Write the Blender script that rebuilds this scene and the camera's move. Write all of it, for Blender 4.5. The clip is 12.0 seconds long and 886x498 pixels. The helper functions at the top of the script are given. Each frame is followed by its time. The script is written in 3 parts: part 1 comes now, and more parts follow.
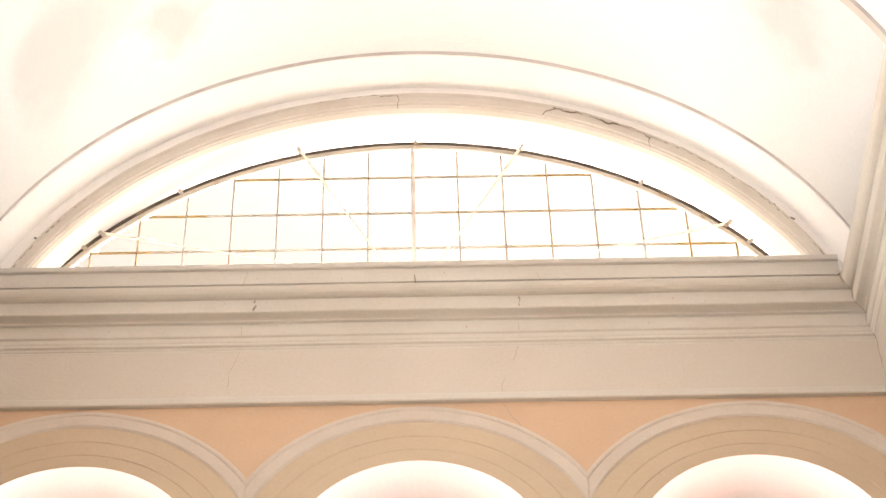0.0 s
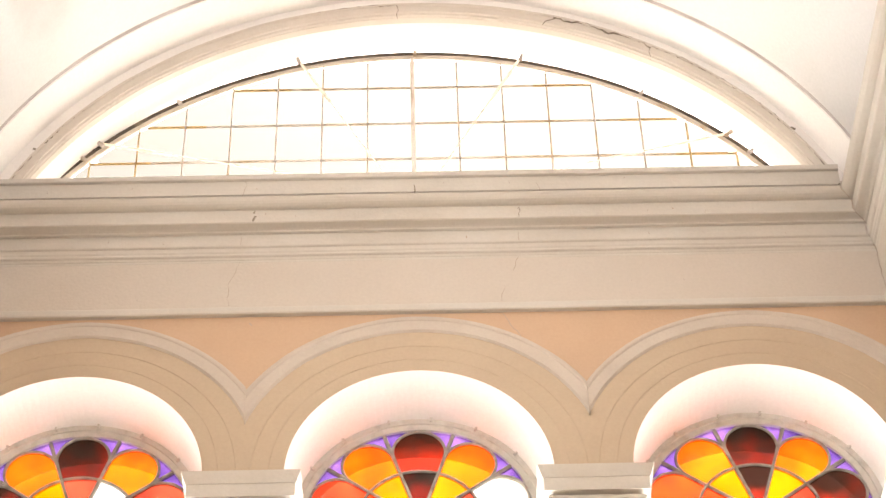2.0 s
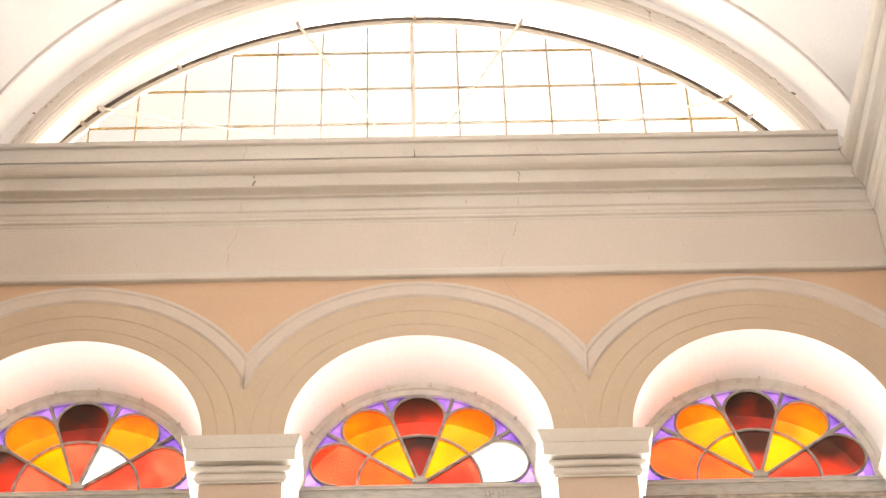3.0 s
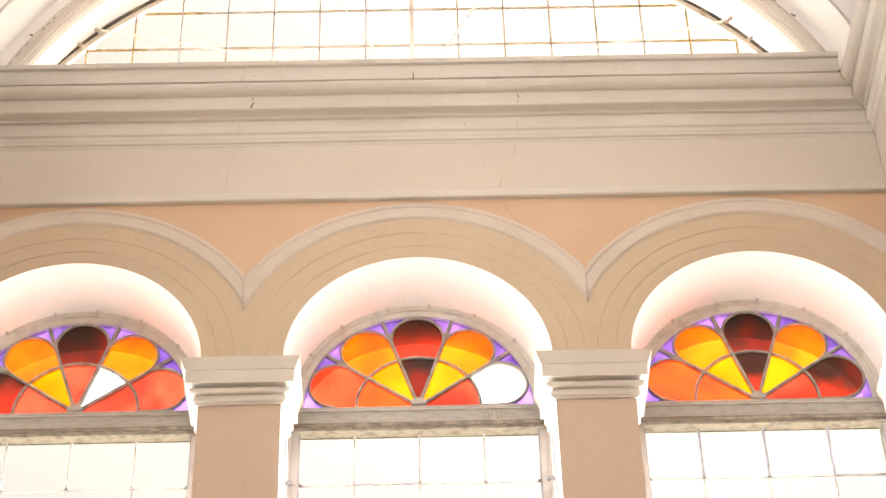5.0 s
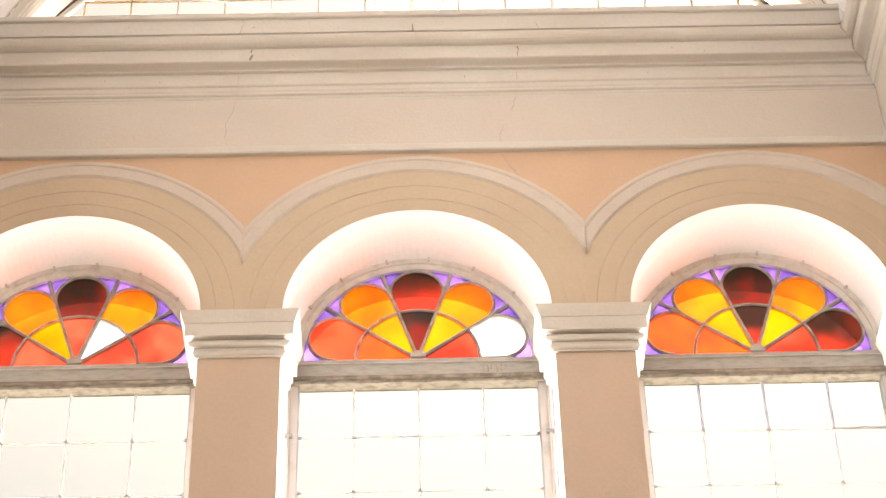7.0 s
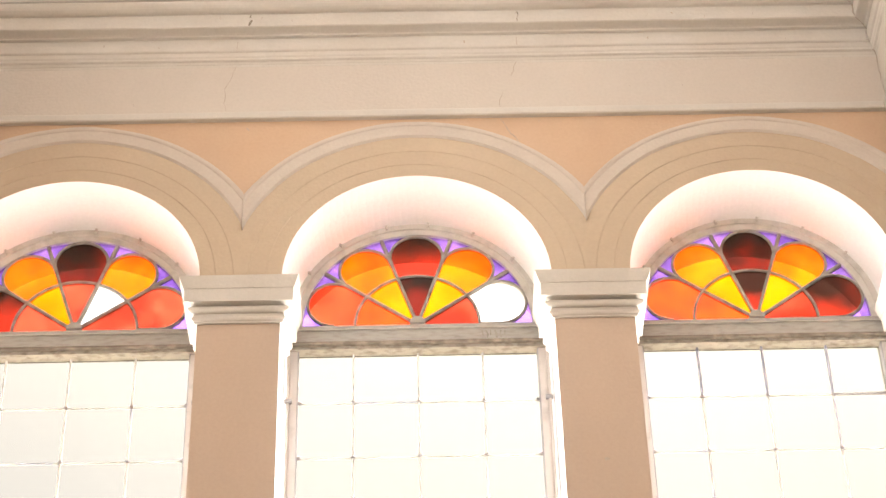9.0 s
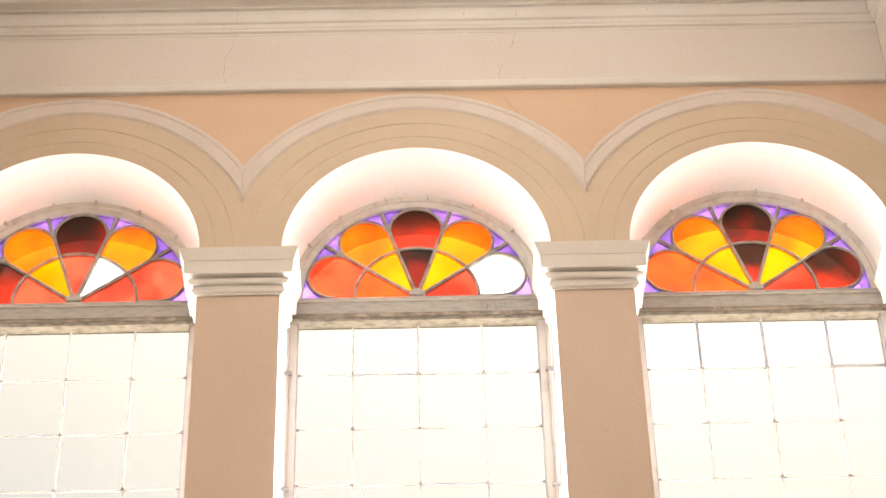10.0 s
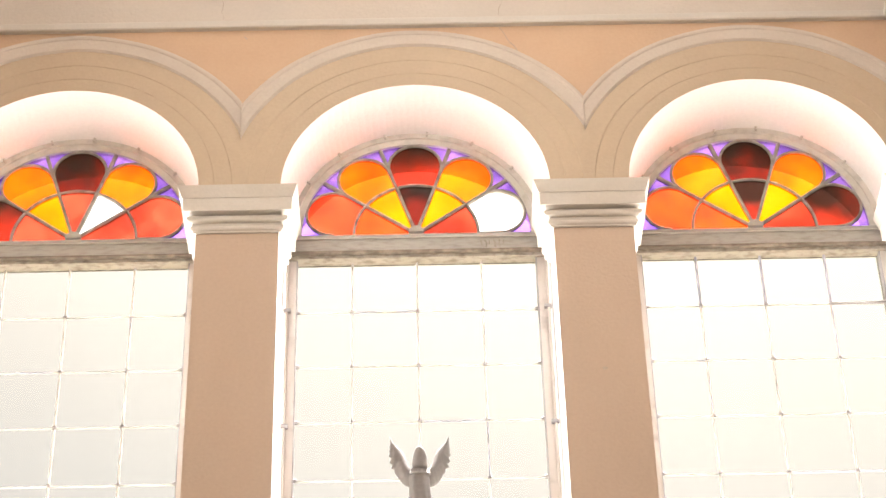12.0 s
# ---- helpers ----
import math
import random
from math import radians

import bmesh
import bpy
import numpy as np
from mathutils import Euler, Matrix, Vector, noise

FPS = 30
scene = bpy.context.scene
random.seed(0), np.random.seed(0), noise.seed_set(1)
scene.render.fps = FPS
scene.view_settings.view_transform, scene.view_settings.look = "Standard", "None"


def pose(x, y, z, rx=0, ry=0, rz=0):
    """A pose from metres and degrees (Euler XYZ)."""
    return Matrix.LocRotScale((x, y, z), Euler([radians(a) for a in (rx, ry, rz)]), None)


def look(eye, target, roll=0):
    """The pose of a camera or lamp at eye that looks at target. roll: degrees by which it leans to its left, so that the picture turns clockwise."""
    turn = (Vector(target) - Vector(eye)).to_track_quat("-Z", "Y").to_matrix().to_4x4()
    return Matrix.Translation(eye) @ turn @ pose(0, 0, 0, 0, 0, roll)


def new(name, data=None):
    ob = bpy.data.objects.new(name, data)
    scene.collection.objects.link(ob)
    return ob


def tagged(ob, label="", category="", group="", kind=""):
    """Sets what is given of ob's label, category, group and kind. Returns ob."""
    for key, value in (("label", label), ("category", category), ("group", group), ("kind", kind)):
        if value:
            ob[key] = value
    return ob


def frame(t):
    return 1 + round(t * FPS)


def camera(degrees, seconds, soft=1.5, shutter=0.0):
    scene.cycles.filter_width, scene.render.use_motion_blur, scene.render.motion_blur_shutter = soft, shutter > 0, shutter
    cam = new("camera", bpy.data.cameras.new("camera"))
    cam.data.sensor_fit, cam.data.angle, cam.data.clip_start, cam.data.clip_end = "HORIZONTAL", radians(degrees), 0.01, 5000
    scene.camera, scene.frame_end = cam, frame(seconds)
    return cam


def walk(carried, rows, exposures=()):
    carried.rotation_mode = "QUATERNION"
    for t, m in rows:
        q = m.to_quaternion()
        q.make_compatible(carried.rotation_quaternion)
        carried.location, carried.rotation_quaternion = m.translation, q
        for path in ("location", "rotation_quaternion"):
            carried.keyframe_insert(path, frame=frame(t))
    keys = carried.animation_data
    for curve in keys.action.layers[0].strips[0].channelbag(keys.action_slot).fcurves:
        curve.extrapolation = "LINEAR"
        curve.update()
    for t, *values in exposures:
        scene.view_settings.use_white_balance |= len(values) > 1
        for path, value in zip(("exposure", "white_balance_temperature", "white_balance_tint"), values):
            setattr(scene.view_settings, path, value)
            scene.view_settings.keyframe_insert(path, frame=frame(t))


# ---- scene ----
cam = camera(22.845, 12.0)
# seconds, eye x, y, z, pitch above the horizon, roll, yaw
ROWS = [
    (0.0, 0.006, -12.631, 1.602, 47.216, -1.798, -1.138),
    (0.5, 0.009, -12.616, 1.594, 46.798, -1.815, -1.098),
    (1.0, 0.007, -12.611, 1.585, 46.273, -1.808, -1.074),
    (1.5, 0.008, -12.602, 1.591, 45.605, -1.802, -1.053),
    (2.0, 0.008, -12.598, 1.593, 44.971, -1.789, -1.035),
    (2.5, 0.008, -12.600, 1.595, 44.511, -1.768, -1.022),
    (3.0, 0.005, -12.602, 1.591, 44.047, -1.727, -1.018),
    (5.0, -0.000, -12.580, 1.581, 42.086, -1.711, -1.003),
    (5.5, 0.002, -12.564, 1.584, 41.811, -1.709, -0.980),
    (6.0, 0.000, -12.581, 1.590, 41.474, -1.673, -0.983),
    (6.5, 0.003, -12.583, 1.601, 41.143, -1.673, -0.970),
    (7.0, 0.002, -12.580, 1.602, 40.802, -1.663, -0.965),
    (9.0, -0.002, -12.580, 1.610, 39.886, -1.639, -0.967),
    (9.5, -0.001, -12.589, 1.609, 39.504, -1.617, -0.964),
    (10.0, -0.001, -12.586, 1.612, 39.137, -1.621, -0.949),
    (10.5, -0.001, -12.578, 1.609, 38.768, -1.616, -0.936),
    (11.0, -0.001, -12.580, 1.607, 38.341, -1.611, -0.925),
    (11.5, 0.002, -12.584, 1.618, 37.828, -1.604, -0.917),
    (12.0, 0.001, -12.597, 1.625, 37.443, -1.593, -0.909),
]
EXPOSURE = 2.8
walk(cam, [(t, pose(x, y, z, 90 + pitch, 0, yaw) @ pose(0, 0, 0, 0, 0, roll)) for t, x, y, z, pitch, roll, yaw in ROWS],
     [(0.0, EXPOSURE), (12.0, EXPOSURE)])

# ---- world, sun, window light and added light ----
world = bpy.data.worlds.new("sky_world")
scene.world = world
world.use_nodes = True
wn = world.node_tree.nodes
sky = wn.new("ShaderNodeTexSky")
sky.sky_type, sky.sun_disc = "NISHITA", False
sky.sun_elevation, sky.sun_rotation = radians(66), radians(12)
sky.air_density, sky.dust_density = 0.8, 9.0
wn["Background"].inputs["Strength"].default_value = 0.05
world.node_tree.links.new(sky.outputs[0], wn["Background"].inputs["Color"])
sun = new("sun", bpy.data.lights.new("sun", "SUN"))
sun.data.energy, sun.data.angle, sun.data.color = 4.6, radians(3), (1.0, 0.95, 0.87)
sun.matrix_world = look((20 * math.cos(radians(66)) * math.sin(radians(12)), 20 * math.cos(radians(66)) * math.cos(radians(12)), 20 * math.sin(radians(66))), (0, 0, 0))


def opening_light(name, eye, target, width, height, watts, color=(1.0, 0.968, 0.925)):
    """Daylight that stands in an opening; side and back openings are added."""
    lamp = new(name, bpy.data.lights.new(name, "AREA"))
    lamp.data.shape, lamp.data.size, lamp.data.size_y = "RECTANGLE", width, height
    lamp.data.energy, lamp.data.color = watts, color
    lamp.matrix_world = look(eye, target)
    return lamp


EAST_WATTS, WEST_WATTS, BACK_WATTS, END_WATTS = 27.5, 44.5, 4.0, 19.0
# lamps in added, unseen side and back openings brighten end wall and vault
for wy in (-5.4, -9.4, -13.4):
    opening_light("opening_light", (4.1 - 0.02 * wy, wy, 11.4), (0, wy, 11.4), 1.6, 3.8, EAST_WATTS)
    opening_light("opening_light", (-4.0, wy, 11.4), (0, wy, 11.4), 1.6, 3.8, WEST_WATTS)
opening_light("opening_light", (0.03, -22.3, 14.2), (0.03, 0, 14.2), 3.0, 4.4, BACK_WATTS)

# ---- measures of the place ----
WEST, EAST = -3.69, 3.76          # inner faces of the side walls
BACK = -22.0
BAY, SPRING = 2.595, 11.864       # bay width and height of the arches' centres
R_OPEN, R_STEP1, R_STEP2, R_HOOD_IN, R_HOOD_OUT = 1.0, 1.112, 1.245, 1.39, 1.534
WALL_DEPTH, GLASS_Y = 1.05, 0.58
SILL_Z = 8.75
AXIS_X, VAULT_Z, VAULT_R = 0.037, 13.6, 3.855
CENTRES = (-BAY, 0.01, BAY)
ENTAB_Z, LUNETTE_Z = 13.46, 14.9
LUNETTE_WATTS = 7.0
opening_light("opening_light", (0.01, 0.26, 15.6), (0.01, 0, 15.6), 4.6, 1.2, LUNETTE_WATTS, (1.0, 0.98, 0.96))
for cx in CENTRES:
    opening_light("opening_light", (cx, GLASS_Y - 0.12, 10.65), (cx, 0, 10.65), 1.8, 1.75, END_WATTS, (1.0, 0.98, 0.95))


# ---- materials ----
def material(name):
    m = bpy.data.materials.new(name)
    m.use_nodes = True
    return m, m.node_tree.nodes, m.node_tree.links, m.node_tree.nodes["Principled BSDF"]


def plaster(name, base, stain, rough=0.85, amount=0.35, bump=0.25, big=0.9, streak=0.0):
    """Old limewashed plaster: broad stains, fine grain, hairline relief."""
    m, n, l, b = material(name)
    tc = n.new("ShaderNodeTexCoord")
    broad = n.new("ShaderNodeTexNoise")
    broad.inputs["Scale"].default_value, broad.inputs["Detail"].default_value = big, 6
    broad.inputs["Roughness"].default_value = 0.62
    mp = n.new("ShaderNodeMapping")
    mp.inputs["Scale"].default_value = (1, 1, 1 - 0.75 * streak)
    l.new(tc.outputs["Object"], mp.inputs["Vector"])
    l.new(mp.outputs[0], broad.inputs["Vector"])
    fine = n.new("ShaderNodeTexNoise")
    fine.inputs["Scale"].default_value, fine.inputs["Detail"].default_value = 38, 5
    l.new(tc.outputs["Object"], fine.inputs["Vector"])
    ramp = n.new("ShaderNodeValToRGB")
    ramp.color_ramp.elements[0].position, ramp.color_ramp.elements[1].position = 0.42, 0.78
    ramp.color_ramp.elements[0].color = (0, 0, 0, 1)
    ramp.color_ramp.elements[1].color = (amount, amount, amount, 1)
    l.new(broad.outputs["Fac"], ramp.inputs["Fac"])
    mix = n.new("ShaderNodeMix")
    mix.data_type = "RGBA"
    mix.inputs["A"].default_value, mix.inputs["B"].default_value = (*base, 1), (*stain, 1)
    l.new(ramp.outputs["Color"], mix.inputs["Factor"])
    grain = n.new("ShaderNodeMix")
    grain.data_type, grain.blend_type = "RGBA", "MULTIPLY"
    grain.inputs["Factor"].default_value = 0.12
    l.new(mix.outputs["Result"], grain.inputs["A"])
    l.new(fine.outputs["Fac"], grain.inputs["B"])
    l.new(grain.outputs["Result"], b.inputs["Base Color"])
    b.inputs["Roughness"].default_value = rough
    bp = n.new("ShaderNodeBump")
    bp.inputs["Strength"].default_value, bp.inputs["Distance"].default_value = bump, 0.01
    add = n.new("ShaderNodeMath")
    add.operation = "ADD"
    l.new(broad.outputs["Fac"], add.inputs[0])
    l.new(fine.outputs["Fac"], add.inputs[1])
    l.new(add.outputs[0], bp.inputs["Height"])
    l.new(bp.outputs[0], b.inputs["Normal"])
    return m


def damp_spots(mat, spots, color):
    """Broad damp stains of uneven outline on a plaster: (x, y, z, radius, strength) each."""
    n, l = mat.node_tree.nodes, mat.node_tree.links
    b = n["Principled BSDF"]
    tc, wob, add = n.new("ShaderNodeTexCoord"), n.new("ShaderNodeTexNoise"), n.new("ShaderNodeVectorMath")
    wob.inputs["Scale"].default_value, wob.inputs["Detail"].default_value = 2.2, 5
    add.operation = "MULTIPLY_ADD"
    l.new(tc.outputs["Object"], wob.inputs["Vector"])
    l.new(wob.outputs["Color"], add.inputs[0])
    add.inputs[1].default_value = (0.7, 0.7, 0.7)
    l.new(tc.outputs["Object"], add.inputs[2])
    for x, y, z, r, k in spots:
        d, ramp, mix = n.new("ShaderNodeVectorMath"), n.new("ShaderNodeMapRange"), n.new("ShaderNodeMix")
        d.operation = "DISTANCE"
        l.new(add.outputs[0], d.inputs[0])
        d.inputs[1].default_value = (x + 0.35, y + 0.35, z + 0.35)
        ramp.interpolation_type = "SMOOTHSTEP"
        ramp.inputs["From Min"].default_value, ramp.inputs["From Max"].default_value = r, r * 0.3
        ramp.inputs["To Min"].default_value, ramp.inputs["To Max"].default_value = 0, k
        l.new(d.outputs["Value"], ramp.inputs["Value"])
        mix.data_type = "RGBA"
        l.new(ramp.outputs[0], mix.inputs["Factor"])
        l.new(b.inputs["Base Color"].links[0].from_socket, mix.inputs["A"])
        mix.inputs["B"].default_value = (*color, 1)
        l.new(mix.outputs["Result"], b.inputs["Base Color"])


def painted(name, base, stain, rough=0.6, scale=9.0, metallic=0.0, low=0.45, high=0.7, stretch=(1, 1, 1)):
    """Paint with worn or rusty patches."""
    m, n, l, b = material(name)
    tc = n.new("ShaderNodeTexCoord")
    ns = n.new("ShaderNodeTexNoise")
    ns.inputs["Scale"].default_value, ns.inputs["Detail"].default_value = scale, 6
    mp = n.new("ShaderNodeMapping")
    mp.inputs["Scale"].default_value = stretch
    l.new(tc.outputs["Object"], mp.inputs["Vector"])
    l.new(mp.outputs[0], ns.inputs["Vector"])
    ramp = n.new("ShaderNodeValToRGB")
    ramp.color_ramp.elements[0].position, ramp.color_ramp.elements[1].position = low, high
    ramp.color_ramp.elements[0].color, ramp.color_ramp.elements[1].color = (*base, 1), (*stain, 1)
    l.new(ns.outputs["Fac"], ramp.inputs["Fac"])
    l.new(ramp.outputs["Color"], b.inputs["Base Color"])
    b.inputs["Roughness"].default_value, b.inputs["Metallic"].default_value = rough, metallic
    bp = n.new("ShaderNodeBump")
    bp.inputs["Strength"].default_value, bp.inputs["Distance"].default_value = 0.3, 0.004
    l.new(ns.outputs["Fac"], bp.inputs["Height"])
    l.new(bp.outputs[0], b.inputs["Normal"])
    return m


def stained_glass(name, color, other=None, gloss=0.02, scale=3.0, rise=0.0):
    """Clear or coloured sheet glass: tinted see-through with a thin gloss and cloudy streaks."""
    m, n, l, b = material(name)
    n.remove(b)
    tr, gl, mx = n.new("ShaderNodeBsdfTransparent"), n.new("ShaderNodeBsdfGlossy"), n.new("ShaderNodeMixShader")
    gl.inputs["Roughness"].default_value = 0.08
    if other:
        tc, ns, ramp = n.new("ShaderNodeTexCoord"), n.new("ShaderNodeTexNoise"), n.new("ShaderNodeValToRGB")
        info, shift = n.new("ShaderNodeObjectInfo"), n.new("ShaderNodeVectorMath")
        shift.operation = "ADD"
        l.new(tc.outputs["Object"], shift.inputs[0])
        l.new(info.outputs["Random"], shift.inputs[1])
        ns.inputs["Scale"].default_value, ns.inputs["Detail"].default_value = scale, 3
        l.new(shift.outputs[0], ns.inputs["Vector"])
        ramp.color_ramp.elements[0].position, ramp.color_ramp.elements[1].position = 0.38, 0.66
        ramp.color_ramp.elements[0].color, ramp.color_ramp.elements[1].color = (*color, 1), (*other, 1)
        if rise:
            # the second, darker colour gains towards the top of each piece
            sep, up = n.new("ShaderNodeSeparateXYZ"), n.new("ShaderNodeMath")
            l.new(tc.outputs["Generated"], sep.inputs[0])
            up.operation = "MULTIPLY_ADD"
            l.new(sep.outputs["Z"], up.inputs[0])
            up.inputs[1].default_value = rise
            l.new(ns.outputs["Fac"], up.inputs[2])
            low = n.new("ShaderNodeMath")
            low.operation = "SUBTRACT"
            l.new(up.outputs[0], low.inputs[0])
            low.inputs[1].default_value = rise * 0.45
            l.new(low.outputs[0], ramp.inputs["Fac"])
        else:
            l.new(ns.outputs["Fac"], ramp.inputs["Fac"])
        l.new(ramp.outputs["Color"], tr.inputs["Color"])
    else:
        tr.inputs["Color"].default_value = (*color, 1)
    mx.inputs["Fac"].default_value = gloss
    l.new(tr.outputs[0], mx.inputs[1])
    l.new(gl.outputs[0], mx.inputs[2])
    l.new(mx.outputs[0], n["Material Output"].inputs["Surface"])
    return m


WHITE = plaster("white_limewash", (0.86, 0.83, 0.81), (0.76, 0.69, 0.67), amount=0.5, big=0.55)
VAULT = plaster("vault_limewash", (0.86, 0.84, 0.83), (0.76, 0.69, 0.67), amount=0.4, big=0.55)
damp_spots(VAULT, [(-2.07, -1.2, 16.85, 0.42, 0.58), (-2.95, -1.5, 16.1, 0.75, 0.45), (-2.5, -1.7, 16.6, 0.5, 0.3), (3.1, -1.9, 15.9, 0.6, 0.4)], (0.60, 0.49, 0.46))
REVEAL = plaster("reveal_limewash", (0.82, 0.805, 0.785), (0.76, 0.73, 0.70), amount=0.35, big=1.6, bump=0.12)
CREAM = plaster("cream_moulding_paint", (0.565, 0.525, 0.475), (0.46, 0.40, 0.335), amount=0.55, big=1.1)
FRIEZE = plaster("frieze_paint", (0.55, 0.488, 0.43), (0.49, 0.42, 0.36), amount=0.45, big=0.8)
PEACH = plaster("peach_wall_paint", (0.55, 0.385, 0.265), (0.48, 0.32, 0.215), amount=0.5, big=1.3)
TAN = plaster("tan_wall_paint", (0.50, 0.40, 0.295), (0.44, 0.34, 0.245), amount=0.5, big=1.2)
PIER = plaster("pier_paint", (0.50, 0.385, 0.30), (0.44, 0.33, 0.25), amount=0.4, big=1.4, streak=0.8)
MOULD = plaster("pale_moulding_paint", (0.62, 0.56, 0.50), (0.50, 0.42, 0.36), amount=0.5, big=1.5)
# flat grey that paints in the shade of the vault's grooves
SHADE_GREY = painted("groove_shade_grey", (0.42, 0.38, 0.37), (0.32, 0.28, 0.27), 0.9, 3)
HOOD = plaster("hood_moulding_paint", (0.54, 0.475, 0.415), (0.44, 0.37, 0.31), amount=0.5, big=2.0)
FRAME = painted("weathered_grey_frame_paint", (0.39, 0.37, 0.335), (0.27, 0.25, 0.22), 0.75, 22, low=0.45, high=0.8, stretch=(0.5, 1, 1.6))
FRAME_ARCH = painted("weathered_pale_grey_frame_paint", (0.54, 0.505, 0.455), (0.38, 0.35, 0.305), 0.75, 12, low=0.45, high=0.8)
PALE = painted("pale_cream_frame_paint", (0.52, 0.45, 0.38), (0.36, 0.25, 0.15), 0.65, 6, low=0.55, high=0.75)
DRIP = painted("stained_drip_strip_paint", (0.44, 0.39, 0.33), (0.25, 0.21, 0.17), 0.8, 26, low=0.45, high=0.70, stretch=(0.6, 1, 1))
LEAD = painted("lead_came", (0.34, 0.315, 0.275), (0.20, 0.175, 0.15), 0.55, 14, 0.3)
RUST = painted("rusty_painted_iron", (0.44, 0.39, 0.36), (0.36, 0.25, 0.14), 0.7, 2.5)
GOLD_RUST = painted("ochre_rusted_iron", (0.42, 0.28, 0.11), (0.30, 0.18, 0.07), 0.75, 5)
CREAM_IRON = painted("glare_pale_cream_iron", (0.88, 0.83, 0.72), (0.74, 0.60, 0.38), 0.6, 4, low=0.6, high=0.8)
IRON = painted("pale_painted_iron", (0.70, 0.63, 0.57), (0.52, 0.43, 0.36), 0.65, 6)
JAMB = painted("white_worn_jamb_paint", (0.55, 0.495, 0.465), (0.33, 0.285, 0.26), 0.6, 6, low=0.55, high=0.8)
GREY_IRON = painted("grey_painted_iron", (0.37, 0.35, 0.36), (0.22, 0.20, 0.205), 0.6, 5)
# patchy pale colour stands in for window glare that bleaches the bars
GLARE_PALE = painted("glare_pale_iron_bar", (0.70, 0.68, 0.66), (0.50, 0.48, 0.475), 0.6, 3.5, low=0.5, high=0.75)
BAR_GREY = painted("blue_grey_bar_iron", (0.46, 0.46, 0.56), (0.29, 0.29, 0.36), 0.6, 8, low=0.5, high=0.8)
HAIRLINE = painted("hairline_crack_dirt", (0.38, 0.32, 0.26), (0.48, 0.42, 0.36), 0.9, 9)
SOOT = painted("sooty_rusted_frame_iron", (0.055, 0.04, 0.03), (0.20, 0.15, 0.10), 0.85, 6, low=0.45, high=0.75)
DARK = painted("dark_brown_edge", (0.16, 0.13, 0.10), (0.30, 0.25, 0.20), 0.9, 12)
STONE = plaster("weathered_statue_stone", (0.25, 0.23, 0.225), (0.14, 0.125, 0.12), amount=0.7, big=7, bump=0.5)
FLOOR = plaster("pale_stone_floor", (0.28, 0.225, 0.17), (0.20, 0.16, 0.12), rough=0.4, big=0.6)
GROUND = plaster("pale_gravel", (0.45, 0.42, 0.38), (0.30, 0.28, 0.24), big=0.3)
CLEAR = stained_glass("clear_glass", (0.95, 0.95, 0.93))
# these tints dim the over-bright sky to a soft cream highlight
DIM_PANE = stained_glass("sky_dimming_pane_glass", (0.592, 0.590, 0.545))
DIM_LUNETTE = stained_glass("sky_dimming_lunette_glass", (0.418, 0.418, 0.400))
GLASS = {
    "orange": stained_glass("orange_glass", (1.0, 0.42, 0.035), (1.0, 0.29, 0.045)),
    "tangerine": stained_glass("tangerine_glass", (1.0, 0.29, 0.085), (0.97, 0.20, 0.095)),
    "amber": stained_glass("amber_glass", (0.95, 0.29, 0.16), (0.88, 0.20, 0.11)),
    "yellow": stained_glass("yellow_glass", (1.0, 0.49, 0.0), (1.0, 0.40, 0.0)),
    "red": stained_glass("red_glass", (0.86, 0.29, 0.19), (0.50, 0.15, 0.095)),
    "ruby": stained_glass("ruby_glass", (0.62, 0.15, 0.095), (0.16, 0.092, 0.068), scale=2.2, rise=0.42),
    "dark": stained_glass("dark_ruby_glass", (0.36, 0.10, 0.07), (0.115, 0.08, 0.064), scale=4.5, rise=0.40),
    "violet": stained_glass("violet_glass", (0.40, 0.28, 0.70), (0.64, 0.46, 0.90), scale=5.0),
    "clear": CLEAR,
}
GLASS_WORDS = {"orange": "orange glass", "amber": "orange-red glass", "tangerine": "deep orange glass", "yellow": "yellow glass", "red": "red glass", "ruby": "dark red glass",
               "dark": "nearly black red glass", "violet": "violet glass", "clear": "clear replacement glass"}


# ---- mesh helpers ----
def mesh_object(name, bm, mats, smooth=False):
    me = bpy.data.meshes.new(name)
    bmesh.ops.recalc_face_normals(bm, faces=bm.faces[:])
    bm.to_mesh(me)
    bm.free()
    for m in (mats if isinstance(mats, (list, tuple)) else [mats]):
        me.materials.append(m)
    if smooth:
        for p in me.polygons:
            p.use_smooth = True
    return new(name, me)


def part(name, bm, mats, parent, label="", smooth=False):
    ob = mesh_object(name, bm, mats, smooth)
    ob.parent = parent
    ob.matrix_parent_inverse = parent.matrix_world.inverted()
    if label:
        tagged(ob, label)
    return ob


def thing(name, place, label, category, kind="", group=""):
    ob = new(name)
    ob.empty_display_size = 0.2
    ob.matrix_world = Matrix.Translation(place)
    return tagged(ob, label, category, group, kind)


def box(bm, x0, x1, y0, y1, z0, z1, mat=0):
    v = [bm.verts.new((x, y, z)) for x in (x0, x1) for y in (y0, y1) for z in (z0, z1)]
    for q in ((0, 1, 3, 2), (4, 6, 7, 5), (0, 4, 5, 1), (2, 3, 7, 6), (0, 2, 6, 4), (1, 5, 7, 3)):
        bm.faces.new([v[i] for i in q]).material_index = mat


